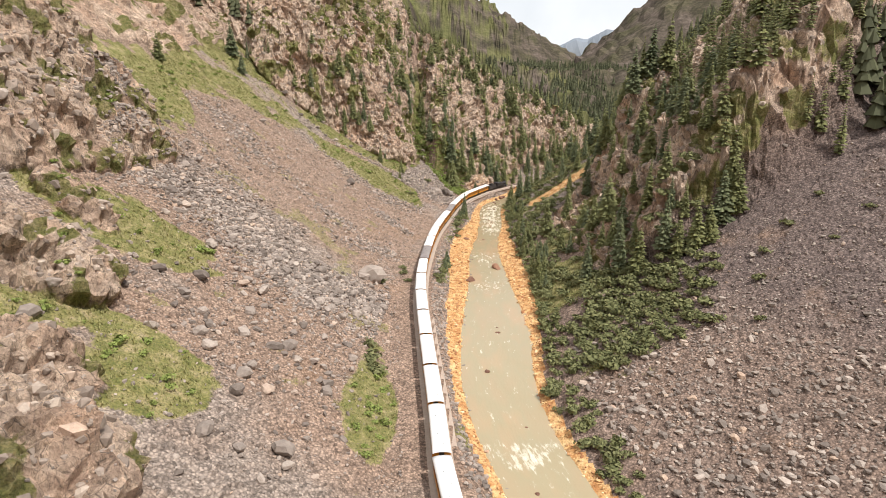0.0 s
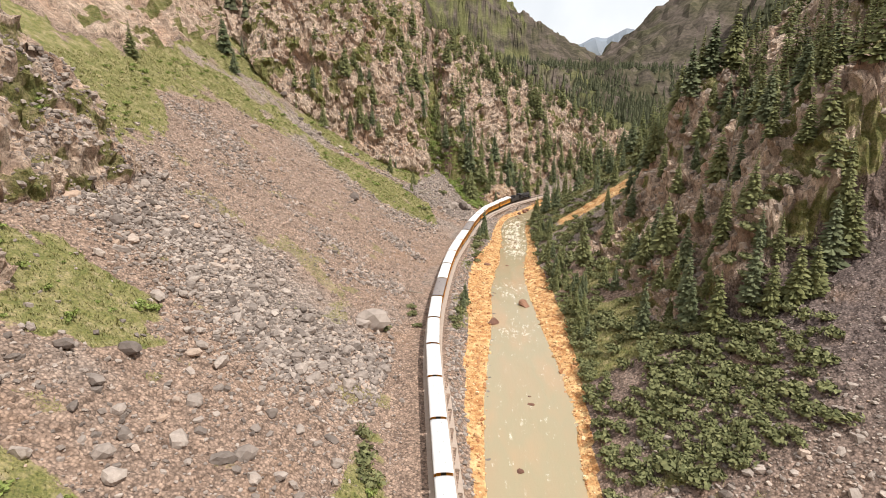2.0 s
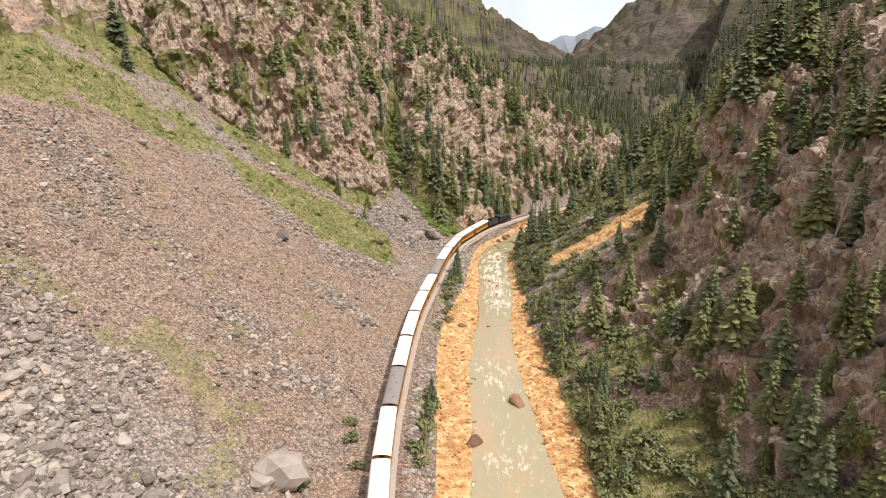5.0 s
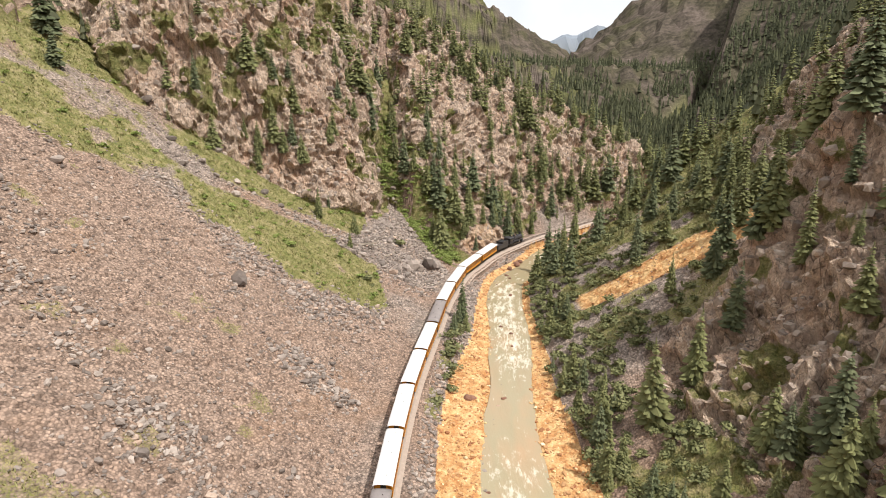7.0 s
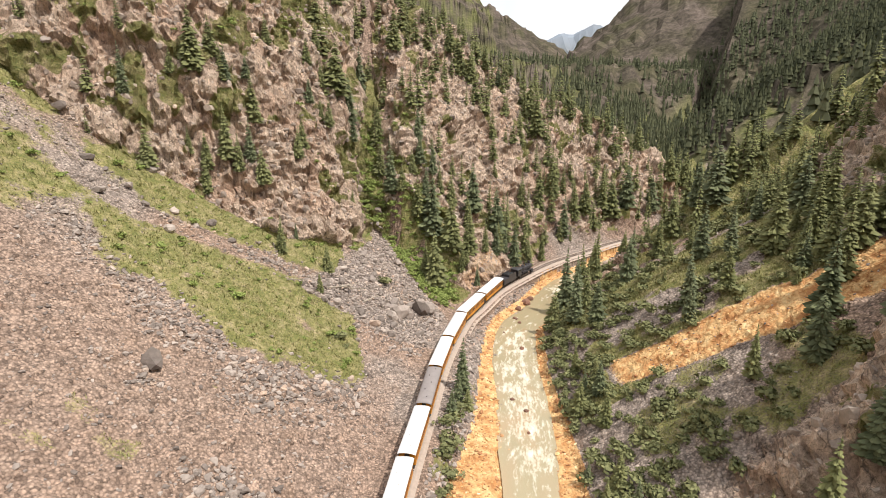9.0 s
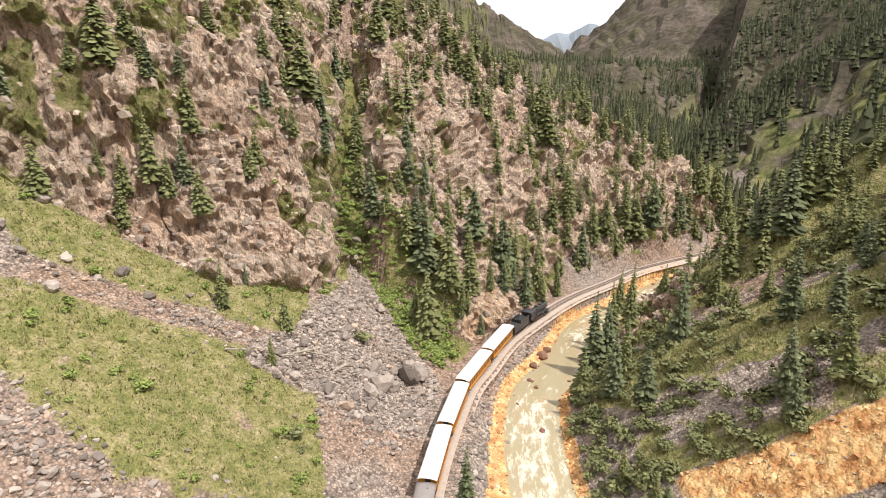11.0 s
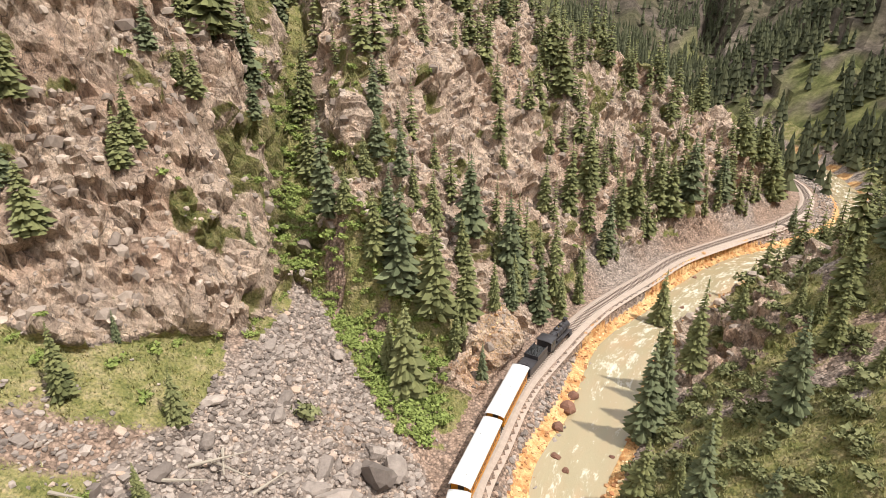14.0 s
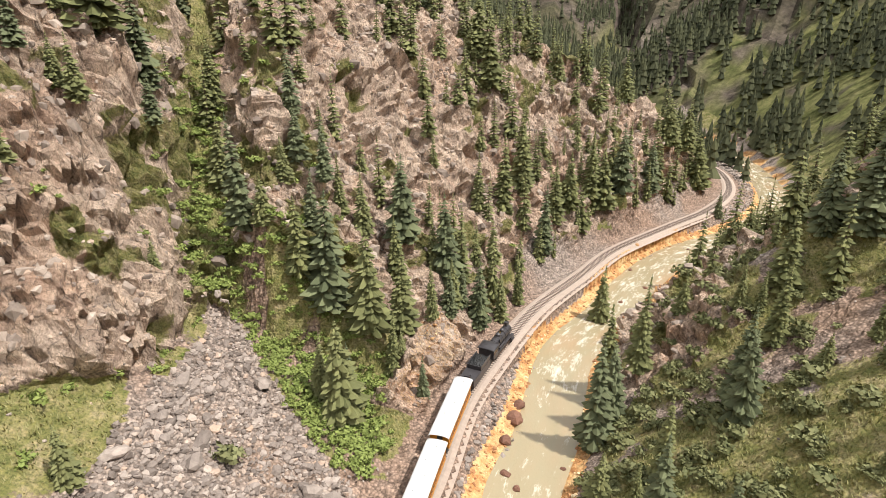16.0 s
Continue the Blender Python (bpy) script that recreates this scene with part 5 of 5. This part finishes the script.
# ---- the railway ----
def along(s):
    """Place and heading of the track at s metres from its south end."""
    k = min(max(s / 0.5, 0), len(TRACK) - 1.001)
    i = int(k)
    p = TRACK[i] * (1 - (k - i)) + TRACK[i + 1] * (k - i)
    t = TRACK_T[i]
    return Vector((p[0], p[1], RAIL_Z)), math.atan2(t[1], t[0])


def ribbon(name, off0, off1, z0, z1, mat, label, parent=None):
    """A bar of even section that follows the track."""
    vs, fs = [], []
    for i in range(0, len(TRACK), 2):
        t = TRACK_T[i]
        r = (t[1], -t[0])
        for o, z in ((off0, z0), (off0, z1), (off1, z1), (off1, z0)):
            vs.append((TRACK[i, 0] + r[0] * o, TRACK[i, 1] + r[1] * o, z))
    for i in range(len(vs) // 4 - 1):
        for k in range(4):
            a, b = i * 4 + k, i * 4 + (k + 1) % 4
            fs.append((a, b, b + 4, a + 4))
    return raw(name, vs, fs, mat, parent, label)


railway = tagged(new("railway_track"), "narrow-gauge railway track on gravel ballast beside the river", "railway track", kind="structure")
vs, fs = [], []
for i in range(0, len(TRACK), 2):
    t = TRACK_T[i]
    for o, z in ((-2.5, RAIL_Z - 0.6), (-1.35, RAIL_Z - 0.17), (1.35, RAIL_Z - 0.17), (2.9, RAIL_Z - 0.75)):
        vs.append((TRACK[i, 0] + t[1] * o, TRACK[i, 1] - t[0] * o, z))
for i in range(len(vs) // 4 - 1):
    for k in range(3):
        fs.append((i * 4 + k, i * 4 + k + 4, i * 4 + k + 5, i * 4 + k + 1))
raw("ballast", vs, fs, plain("ballast_bed", (0.46, 0.365, 0.30), 0.95, 0, 0.3, 1.5, 0.08), railway, "pinkish brown crushed-stone ballast")
ribbon("rail", -0.49, -0.43, RAIL_Z - 0.13, RAIL_Z, STEEL, "rust-brown steel rail", railway)
ribbon("rail", 0.43, 0.49, RAIL_Z - 0.13, RAIL_Z, STEEL, "rust-brown steel rail", railway)


def box(bm, x0, x1, y0, y1, z0, z1, bevel=0.0):
    made = bmesh.ops.create_cube(bm, size=1, matrix=Matrix.Translation(((x0 + x1) / 2, (y0 + y1) / 2, (z0 + z1) / 2)) @ Matrix.Diagonal((x1 - x0, y1 - y0, z1 - z0, 1)))
    if bevel:
        es = list({e for v_ in made["verts"] for e in v_.link_edges})
        bmesh.ops.bevel(bm, geom=es, offset=bevel, segments=2, affect="EDGES")


def tube(bm, r0, r1, a, b, segments=16):
    a, b = Vector(a), Vector(b)
    q = (b - a).to_track_quat("Z", "Y").to_matrix().to_4x4()
    bmesh.ops.create_cone(bm, cap_ends=True, segments=segments, radius1=r0, radius2=r1, depth=(b - a).length, matrix=Matrix.Translation((a + b) / 2) @ q)


bm = bmesh.new()
box(bm, -0.1, 0.1, -0.95, 0.95, -0.22, -0.12, 0.0)
TIE = bpy.data.meshes.new("tie")
bm.to_mesh(TIE)
bm.free()
TIE.materials.append(TIE_WOOD)
S_FRONT = min(range(len(TRACK)), key=lambda i: (TRACK[i, 0] - 17.2) ** 2 + (TRACK[i, 1] - 192.6) ** 2) * 0.5
for k in range(300):
    p, h = along(S_FRONT - 6 + k * 0.62)
    ob = new("tie", TIE)
    ob.parent = railway
    ob.matrix_basis = Matrix.Translation(p) @ Matrix.Rotation(h + rng.normal(0, 0.01), 4, "Z")
vs, fs = [], []
for k in range(int((S_FRONT - 8) / 0.62)):
    p, h = along(k * 0.62)
    c, s, b = math.cos(h), math.sin(h), len(vs)
    for z in (-0.22, -0.12):
        for a_, b_ in ((-0.1, -0.95), (0.1, -0.95), (0.1, 0.95), (-0.1, 0.95)):
            vs.append((p.x + c * a_ - s * b_, p.y + s * a_ + c * b_, p.z + z))
    fs += [(b + 4, b + 5, b + 6, b + 7), (b, b + 1, b + 5, b + 4), (b + 1, b + 2, b + 6, b + 5), (b + 2, b + 3, b + 7, b + 6), (b + 3, b, b + 4, b + 7)]
tagged(raw("ties", vs, fs, TIE_WOOD, railway), kind="stuff")


# ---- the train ----
def wheel_mesh(r, name):
    bm_ = bmesh.new()
    tube(bm_, r, r, (0, -0.06, 0), (0, 0.06, 0), 18)
    tube(bm_, r * 1.08, r * 1.08, (0, -0.09, 0), (0, -0.06, 0), 18)
    tube(bm_, r * 0.25, r * 0.25, (0, 0.06, 0), (0, 0.1, 0), 10)
    me_ = bpy.data.meshes.new(name)
    bm_.to_mesh(me_)
    bm_.free()
    me_.materials.append(TRIM)
    return me_


WHEEL = wheel_mesh(0.36, "wheel")


def truck(parent, x):
    """A four-wheeled truck under a car."""
    bm_ = bmesh.new()
    for sgn in (-1, 1):
        box(bm_, x - 1.1, x + 1.1, sgn * 0.72 - 0.05, sgn * 0.72 + 0.05, 0.34, 0.52, 0.02)
    box(bm_, x - 0.2, x + 0.2, -0.75, 0.75, 0.4, 0.66, 0.02)
    t = part("truck", bm_, TRIM, parent, "black iron truck frame")
    for dx in (-0.75, 0.75):
        for sgn in (-1, 1):
            w_ = new("wheel", WHEEL)
            w_.parent = t
            w_.matrix_basis = Matrix.Translation((x + dx, sgn * 0.46, 0.36)) @ Matrix.Rotation(0 if sgn < 0 else math.pi, 4, "Z")
    return t


L_CAR, W_CAR = 13.3, 2.56


def roof_mesh(length_, width_, z0, rise, over=0.12):
    """Arched carriage roof with turned-down ends and a low ridge walk."""
    bm_ = bmesh.new()
    rows, cols = 14, 12
    grid = []
    for i in range(rows + 1):
        x = -length_ / 2 + length_ * i / rows
        end = min(1, (length_ / 2 - abs(x)) / 0.9)
        drop = 0.28 * (1 - end) ** 2
        grid.append([bm_.verts.new((x, (width_ / 2 + over) * math.sin(math.pi * (k / cols - 0.5)), z0 + (rise - drop) * math.cos(math.pi * (k / cols - 0.5)) ** 0.9)) for k in range(cols + 1)])
    for i in range(rows):
        for k in range(cols):
            bm_.faces.new((grid[i][k], grid[i + 1][k], grid[i + 1][k + 1], grid[i][k + 1]))
    bmesh.ops.recalc_face_normals(bm_, faces=bm_.faces[:])
    bmesh.ops.solidify(bm_, geom=bm_.faces[:], thickness=0.06)
    bmesh.ops.recalc_face_normals(bm_, faces=bm_.faces[:])
    for f in bm_.faces:
        f.smooth = True
    return bm_


def passenger_car(roof_mat, label):
    car = new("passenger_car")
    bm_ = bmesh.new()
    box(bm_, -L_CAR / 2 + 0.65, L_CAR / 2 - 0.65, -W_CAR / 2, W_CAR / 2, 0.95, 3.02, 0.04)
    part("body", bm_, ORANGE, car, "orange-yellow painted carriage body")
    part("roof", roof_mesh(L_CAR, W_CAR, 3.02, 0.62), roof_mat, car)
    for k in range(5):
        bm_ = bmesh.new()
        x = -L_CAR / 2 + 1.6 + k * (L_CAR - 3.2) / 4
        tube(bm_, 0.1, 0.08, (x, 0.35 if k % 2 else -0.35, 3.55), (x, 0.35 if k % 2 else -0.35, 3.82), 10)
        part("roof_vent", bm_, roof_mat, car)
    bm_ = bmesh.new()
    box(bm_, -L_CAR / 2, L_CAR / 2, -W_CAR / 2 + 0.1, W_CAR / 2 - 0.1, 0.78, 0.95, 0.02)
    box(bm_, -2.2, 2.2, -0.8, 0.8, 0.45, 0.78, 0.03)
    part("underframe", bm_, TRIM, car, "black underframe with equipment boxes")
    for sgn in (-1, 1):
        bm_ = bmesh.new()
        box(bm_, -L_CAR / 2 + 0.7, L_CAR / 2 - 0.7, sgn * (W_CAR / 2 + 0.004), sgn * (W_CAR / 2 + 0.03), 1.72, 1.80)
        box(bm_, -L_CAR / 2 + 0.7, L_CAR / 2 - 0.7, sgn * (W_CAR / 2 + 0.004), sgn * (W_CAR / 2 + 0.03), 2.78, 2.86)
        part("trim_strip", bm_, TRIM, car)
    n_win = 13
    for i in range(n_win):
        for sgn in (-1, 1):
            x = -L_CAR / 2 + 1.25 + i * (L_CAR - 2.5) / (n_win - 1)
            w_ = new("window", WINDOW)
            w_.parent = car
            w_.matrix_basis = Matrix.Translation((x, sgn * W_CAR / 2, 2.28)) @ Matrix.Rotation(0 if sgn > 0 else math.pi, 4, "Z")
            g_ = new("pane", PANE)
            g_.parent = w_
    for sgn in (-1, 1):
        bm_ = bmesh.new()
        x = sgn * (L_CAR / 2 - 0.08)
        for y in (-1.1, -0.5, 0.5, 1.1):
            tube(bm_, 0.025, 0.025, (x, y, 0.95), (x, y, 1.85), 6)
        tube(bm_, 0.025, 0.025, (x, -1.1, 1.85), (x, -0.5, 1.85), 6)
        tube(bm_, 0.025, 0.025, (x, 0.5, 1.85), (x, 1.1, 1.85), 6)
        for y in (-1.12, 1.12):
            tube(bm_, 0.035, 0.035, (x, y, 0.95), (x, y, 3.0), 6)
        part("platform_railing", bm_, TRIM, car)
        bm_ = bmesh.new()
        box(bm_, min(sgn * (L_CAR / 2 - 0.66), sgn * (L_CAR / 2 - 0.62)), max(sgn * (L_CAR / 2 - 0.66), sgn * (L_CAR / 2 - 0.62)), -0.38, 0.38, 0.98, 2.9)
        part("end_door", bm_, TRIM, car)
        bm_ = bmesh.new()
        box(bm_, min(sgn * L_CAR / 2, sgn * (L_CAR / 2 + 0.42)), max(sgn * L_CAR / 2, sgn * (L_CAR / 2 + 0.42)), -0.1, 0.1, 0.62, 0.85, 0.03)
        part("coupler", bm_, TRIM, car)
        truck(car, sgn * 4.4)
    return tagged(car, label, "railway car", "passenger cars of the train")


bm = bmesh.new()
for x0, x1, z0, z1 in ((-0.31, -0.25, -0.44, 0.44), (0.25, 0.31, -0.44, 0.44), (-0.25, 0.25, 0.38, 0.44), (-0.25, 0.25, -0.44, -0.38), (-0.25, 0.25, -0.02, 0.02)):
    box(bm, x0, x1, 0.004, 0.04, z0, z1)
WINDOW = bpy.data.meshes.new("window")
bm.to_mesh(WINDOW)
bm.free()
WINDOW.materials.append(plain("window_frame_paint", (0.45, 0.17, 0.02), 0.5))
bm = bmesh.new()
box(bm, -0.25, 0.25, 0.006, 0.016, -0.38, 0.38)
PANE = bpy.data.meshes.new("pane")
bm.to_mesh(PANE)
bm.free()
PANE.materials.append(GLASS)

CAR_WHITE = passenger_car(ROOF_WHITE, "orange-yellow wooden passenger car with a silver-white roof")
CAR_BROWN = passenger_car(ROOF_BROWN, "orange-yellow wooden passenger car with a weathered grey-brown roof")


def set_on_track(ob, s, length_):
    a, _ = along(s - length_ * 0.33)
    b, _ = along(s + length_ * 0.33)
    h = math.atan2(b.y - a.y, b.x - a.x)
    ob.matrix_basis = Matrix.Translation(((a.x + b.x) / 2, (a.y + b.y) / 2, RAIL_Z)) @ Matrix.Rotation(h, 4, "Z")


PITCH = 14.0
for k in range(20):
    src = CAR_BROWN if k in (4, 9) else CAR_WHITE
    ob = copy_thing(src, Matrix())
    set_on_track(ob, S_FRONT - L_CAR / 2 - k * PITCH, L_CAR)
for src in (CAR_WHITE, CAR_BROWN):
    for o in [src, *src.children_recursive]:
        bpy.data.objects.remove(o)


def locomotive():
    """Narrow-gauge eight-coupled steam engine; x points ahead."""
    loco = new("steam_locomotive")
    bm_ = bmesh.new()
    tube(bm_, 0.86, 0.78, (-2.6, 0, 2.25), (3.2, 0, 2.25), 24)
    for x in (-1.6, -0.4, 0.8, 2.0):
        tube(bm_, 0.875, 0.865, (x, 0, 2.25), (x + 0.07, 0, 2.25), 24)
    part("boiler", bm_, BLACK, loco, "black riveted boiler")
    bm_ = bmesh.new()
    tube(bm_, 0.82, 0.82, (3.2, 0, 2.25), (4.7, 0, 2.25), 24)
    tube(bm_, 0.7, 0.55, (4.7, 0, 2.25), (4.8, 0, 2.25), 24)
    part("smokebox", bm_, BLACK, loco, "matt black smokebox")
    bm_ = bmesh.new()
    tube(bm_, 0.24, 0.3, (4.0, 0, 2.95), (4.0, 0, 3.75), 16)
    tube(bm_, 0.36, 0.36, (4.0, 0, 3.7), (4.0, 0, 3.8), 16)
    part("chimney", bm_, BLACK, loco)
    for x, r_, h_ in ((2.2, 0.42, 3.5), (0.4, 0.45, 3.55)):
        bm_ = bmesh.new()
        tube(bm_, r_, r_ * 0.92, (x, 0, 2.9), (x, 0, h_ - 0.18), 16)
        tube(bm_, r_ * 0.92, r_ * 0.4, (x, 0, h_ - 0.18), (x, 0, h_), 16)
        part("dome", bm_, BLACK, loco)
    bm_ = bmesh.new()
    box(bm_, -4.5, -2.5, -1.3, 1.3, 1.35, 3.25, 0.04)
    cab = part("cab", bm_, BLACK, loco, "black cab with open windows")
    for sgn in (-1, 1):
        for x in (-4.0, -3.2):
            bm_ = bmesh.new()
            box(bm_, x - 0.28, x + 0.28, sgn * 1.304, sgn * 1.32, 2.3, 2.95)
            part("cab_window", bm_, GLASS, cab)
    part("cab_roof", roof_mesh(2.6, 2.7, 3.2, 0.42), BLACK, loco).matrix_basis = Matrix.Translation((-3.55, 0, 0))
    for sgn in (-1, 1):
        bm_ = bmesh.new()
        box(bm_, -2.5, 4.6, min(sgn * 0.8, sgn * 1.25), max(sgn * 0.8, sgn * 1.25), 1.52, 1.6)
        part("running_board", bm_, BLACK, loco)
        bm_ = bmesh.new()
        tube(bm_, 0.4, 0.4, (3.5, sgn * 1.05, 0.75), (4.6, sgn * 1.05, 0.75), 16)
        tube(bm_, 0.3, 0.3, (3.5, sgn * 1.0, 1.3), (4.6, sgn * 1.0, 1.3), 14)
        part("cylinder", bm_, BLACK, loco)
        bm_ = bmesh.new()
        box(bm_, -2.0, 3.6, min(sgn * 0.98, sgn * 1.06), max(sgn * 0.98, sgn * 1.06), 0.56, 0.7)
        part("side_rod", bm_, STEEL, loco, "grey steel side rod")
        for i in range(4):
            w_ = new("driving_wheel", DRIVER)
            w_.parent = loco
            w_.matrix_basis = Matrix.Translation((-1.9 + i * 1.3, sgn * 0.72, 0.56)) @ Matrix.Rotation(0 if sgn < 0 else math.pi, 4, "Z")
        for x in (4.4, -3.7):
            w_ = new("wheel", WHEEL)
            w_.parent = loco
            w_.matrix_basis = Matrix.Translation((x, sgn * 0.46, 0.36)) @ Matrix.Rotation(0 if sgn < 0 else math.pi, 4, "Z")
    bm_ = bmesh.new()
    box(bm_, -4.6, 4.8, -0.55, 0.55, 0.85, 1.35, 0.03)
    part("frame", bm_, BLACK, loco)
    bm_ = bmesh.new()
    for i in range(7):
        y = -0.9 + i * 0.3
        tube(bm_, 0.04, 0.04, (4.9, y, 0.95), (5.6 - abs(y) * 0.35, y * 0.8, 0.18), 6)
    box(bm_, 4.75, 4.95, -1.15, 1.15, 0.9, 1.15, 0.03)
    part("pilot", bm_, BLACK, loco, "black slatted pilot")
    bm_ = bmesh.new()
    tube(bm_, 0.24, 0.24, (4.55, 0, 3.3), (4.85, 0, 3.3), 16)
    lamp_ = part("headlight", bm_, BLACK, loco)
    bm_ = bmesh.new()
    tube(bm_, 0.2, 0.2, (4.85, 0, 3.3), (4.87, 0, 3.3), 16)
    part("lens", bm_, LAMP, lamp_)
    bm_ = bmesh.new()
    tube(bm_, 0.02, 0.14, (1.3, 0, 3.4), (1.3, 0, 3.15), 12)
    box(bm_, 1.25, 1.35, -0.2, 0.2, 3.05, 3.12)
    part("bell", bm_, BRASS, loco, "brass bell")
    for sgn in (-1, 1):
        bm_ = bmesh.new()
        tube(bm_, 0.16, 0.16, (-1.4, sgn * 0.98, 1.85), (0.9, sgn * 0.98, 1.85), 12)
        part("air_tank", bm_, BLACK, loco)
    bm_ = bmesh.new()
    box(bm_, -0.9, -0.3, -0.9, -0.7, 2.5, 3.15, 0.05)
    part("air_pump", bm_, BLACK, loco)
    return tagged(loco, "black steam locomotive with two domes and a headlight", "locomotive")


def tender():
    t = new("tender")
    bm_ = bmesh.new()
    box(bm_, -3.7, 3.3, -1.25, 1.25, 1.0, 2.45, 0.06)
    part("tank", bm_, BLACK, t, "black riveted water tank")
    bm_ = bmesh.new()
    box(bm_, -0.6, 3.3, -1.2, -1.1, 2.45, 3.15)
    box(bm_, -0.6, 3.3, 1.1, 1.2, 2.45, 3.15)
    box(bm_, -0.7, -0.6, -1.2, 1.2, 2.45, 3.15)
    part("coal_bunker", bm_, BLACK, t)
    bm_ = bmesh.new()
    bmesh.ops.create_grid(bm_, x_segments=16, y_segments=10, size=1, matrix=Matrix.Translation((1.35, 0, 2.75)) @ Matrix.Diagonal((1.9, 1.08, 1, 1)))
    r = random.Random(5)
    for v_ in bm_.verts:
        v_.co.z += r.uniform(-0.1, 0.12) + 0.3 * (1 - (v_.co.y / 1.1) ** 2) * (1 - ((v_.co.x - 1.35) / 1.9) ** 2)
    part("coal", bm_, COAL, t, "heap of black coal")
    bm_ = bmesh.new()
    tube(bm_, 0.3, 0.3, (-2.4, 0, 2.45), (-2.4, 0, 2.65), 16)
    part("water_hatch", bm_, BLACK, t)
    bm_ = bmesh.new()
    box(bm_, -3.3, -2.9, -0.5, 0.5, 2.45, 2.8, 0.03)
    part("tool_box", bm_, BLACK, t)
    bm_ = bmesh.new()
    box(bm_, -3.8, 3.5, -1.05, 1.05, 0.8, 1.0, 0.02)
    part("underframe", bm_, BLACK, t)
    for sgn in (-1, 1):
        truck(t, sgn * 2.3)
        bm_ = bmesh.new()
        tube(bm_, 0.02, 0.02, (-3.75, sgn * 1.1, 1.1), (-3.75, sgn * 1.1, 2.6), 6)
        part("grab_rail", bm_, STEEL, t)
    return tagged(t, "black coal tender coupled behind the steam locomotive", "tender")


DRIVER = wheel_mesh(0.56, "driving_wheel")
set_on_track(tender(), S_FRONT + 4.35, 7.4)
set_on_track(locomotive(), S_FRONT + 13.3, 9)
for src in SPRUCES + SPRUCES_FAR:
    for o in [src, *src.children_recursive]:
        bpy.data.objects.remove(o)
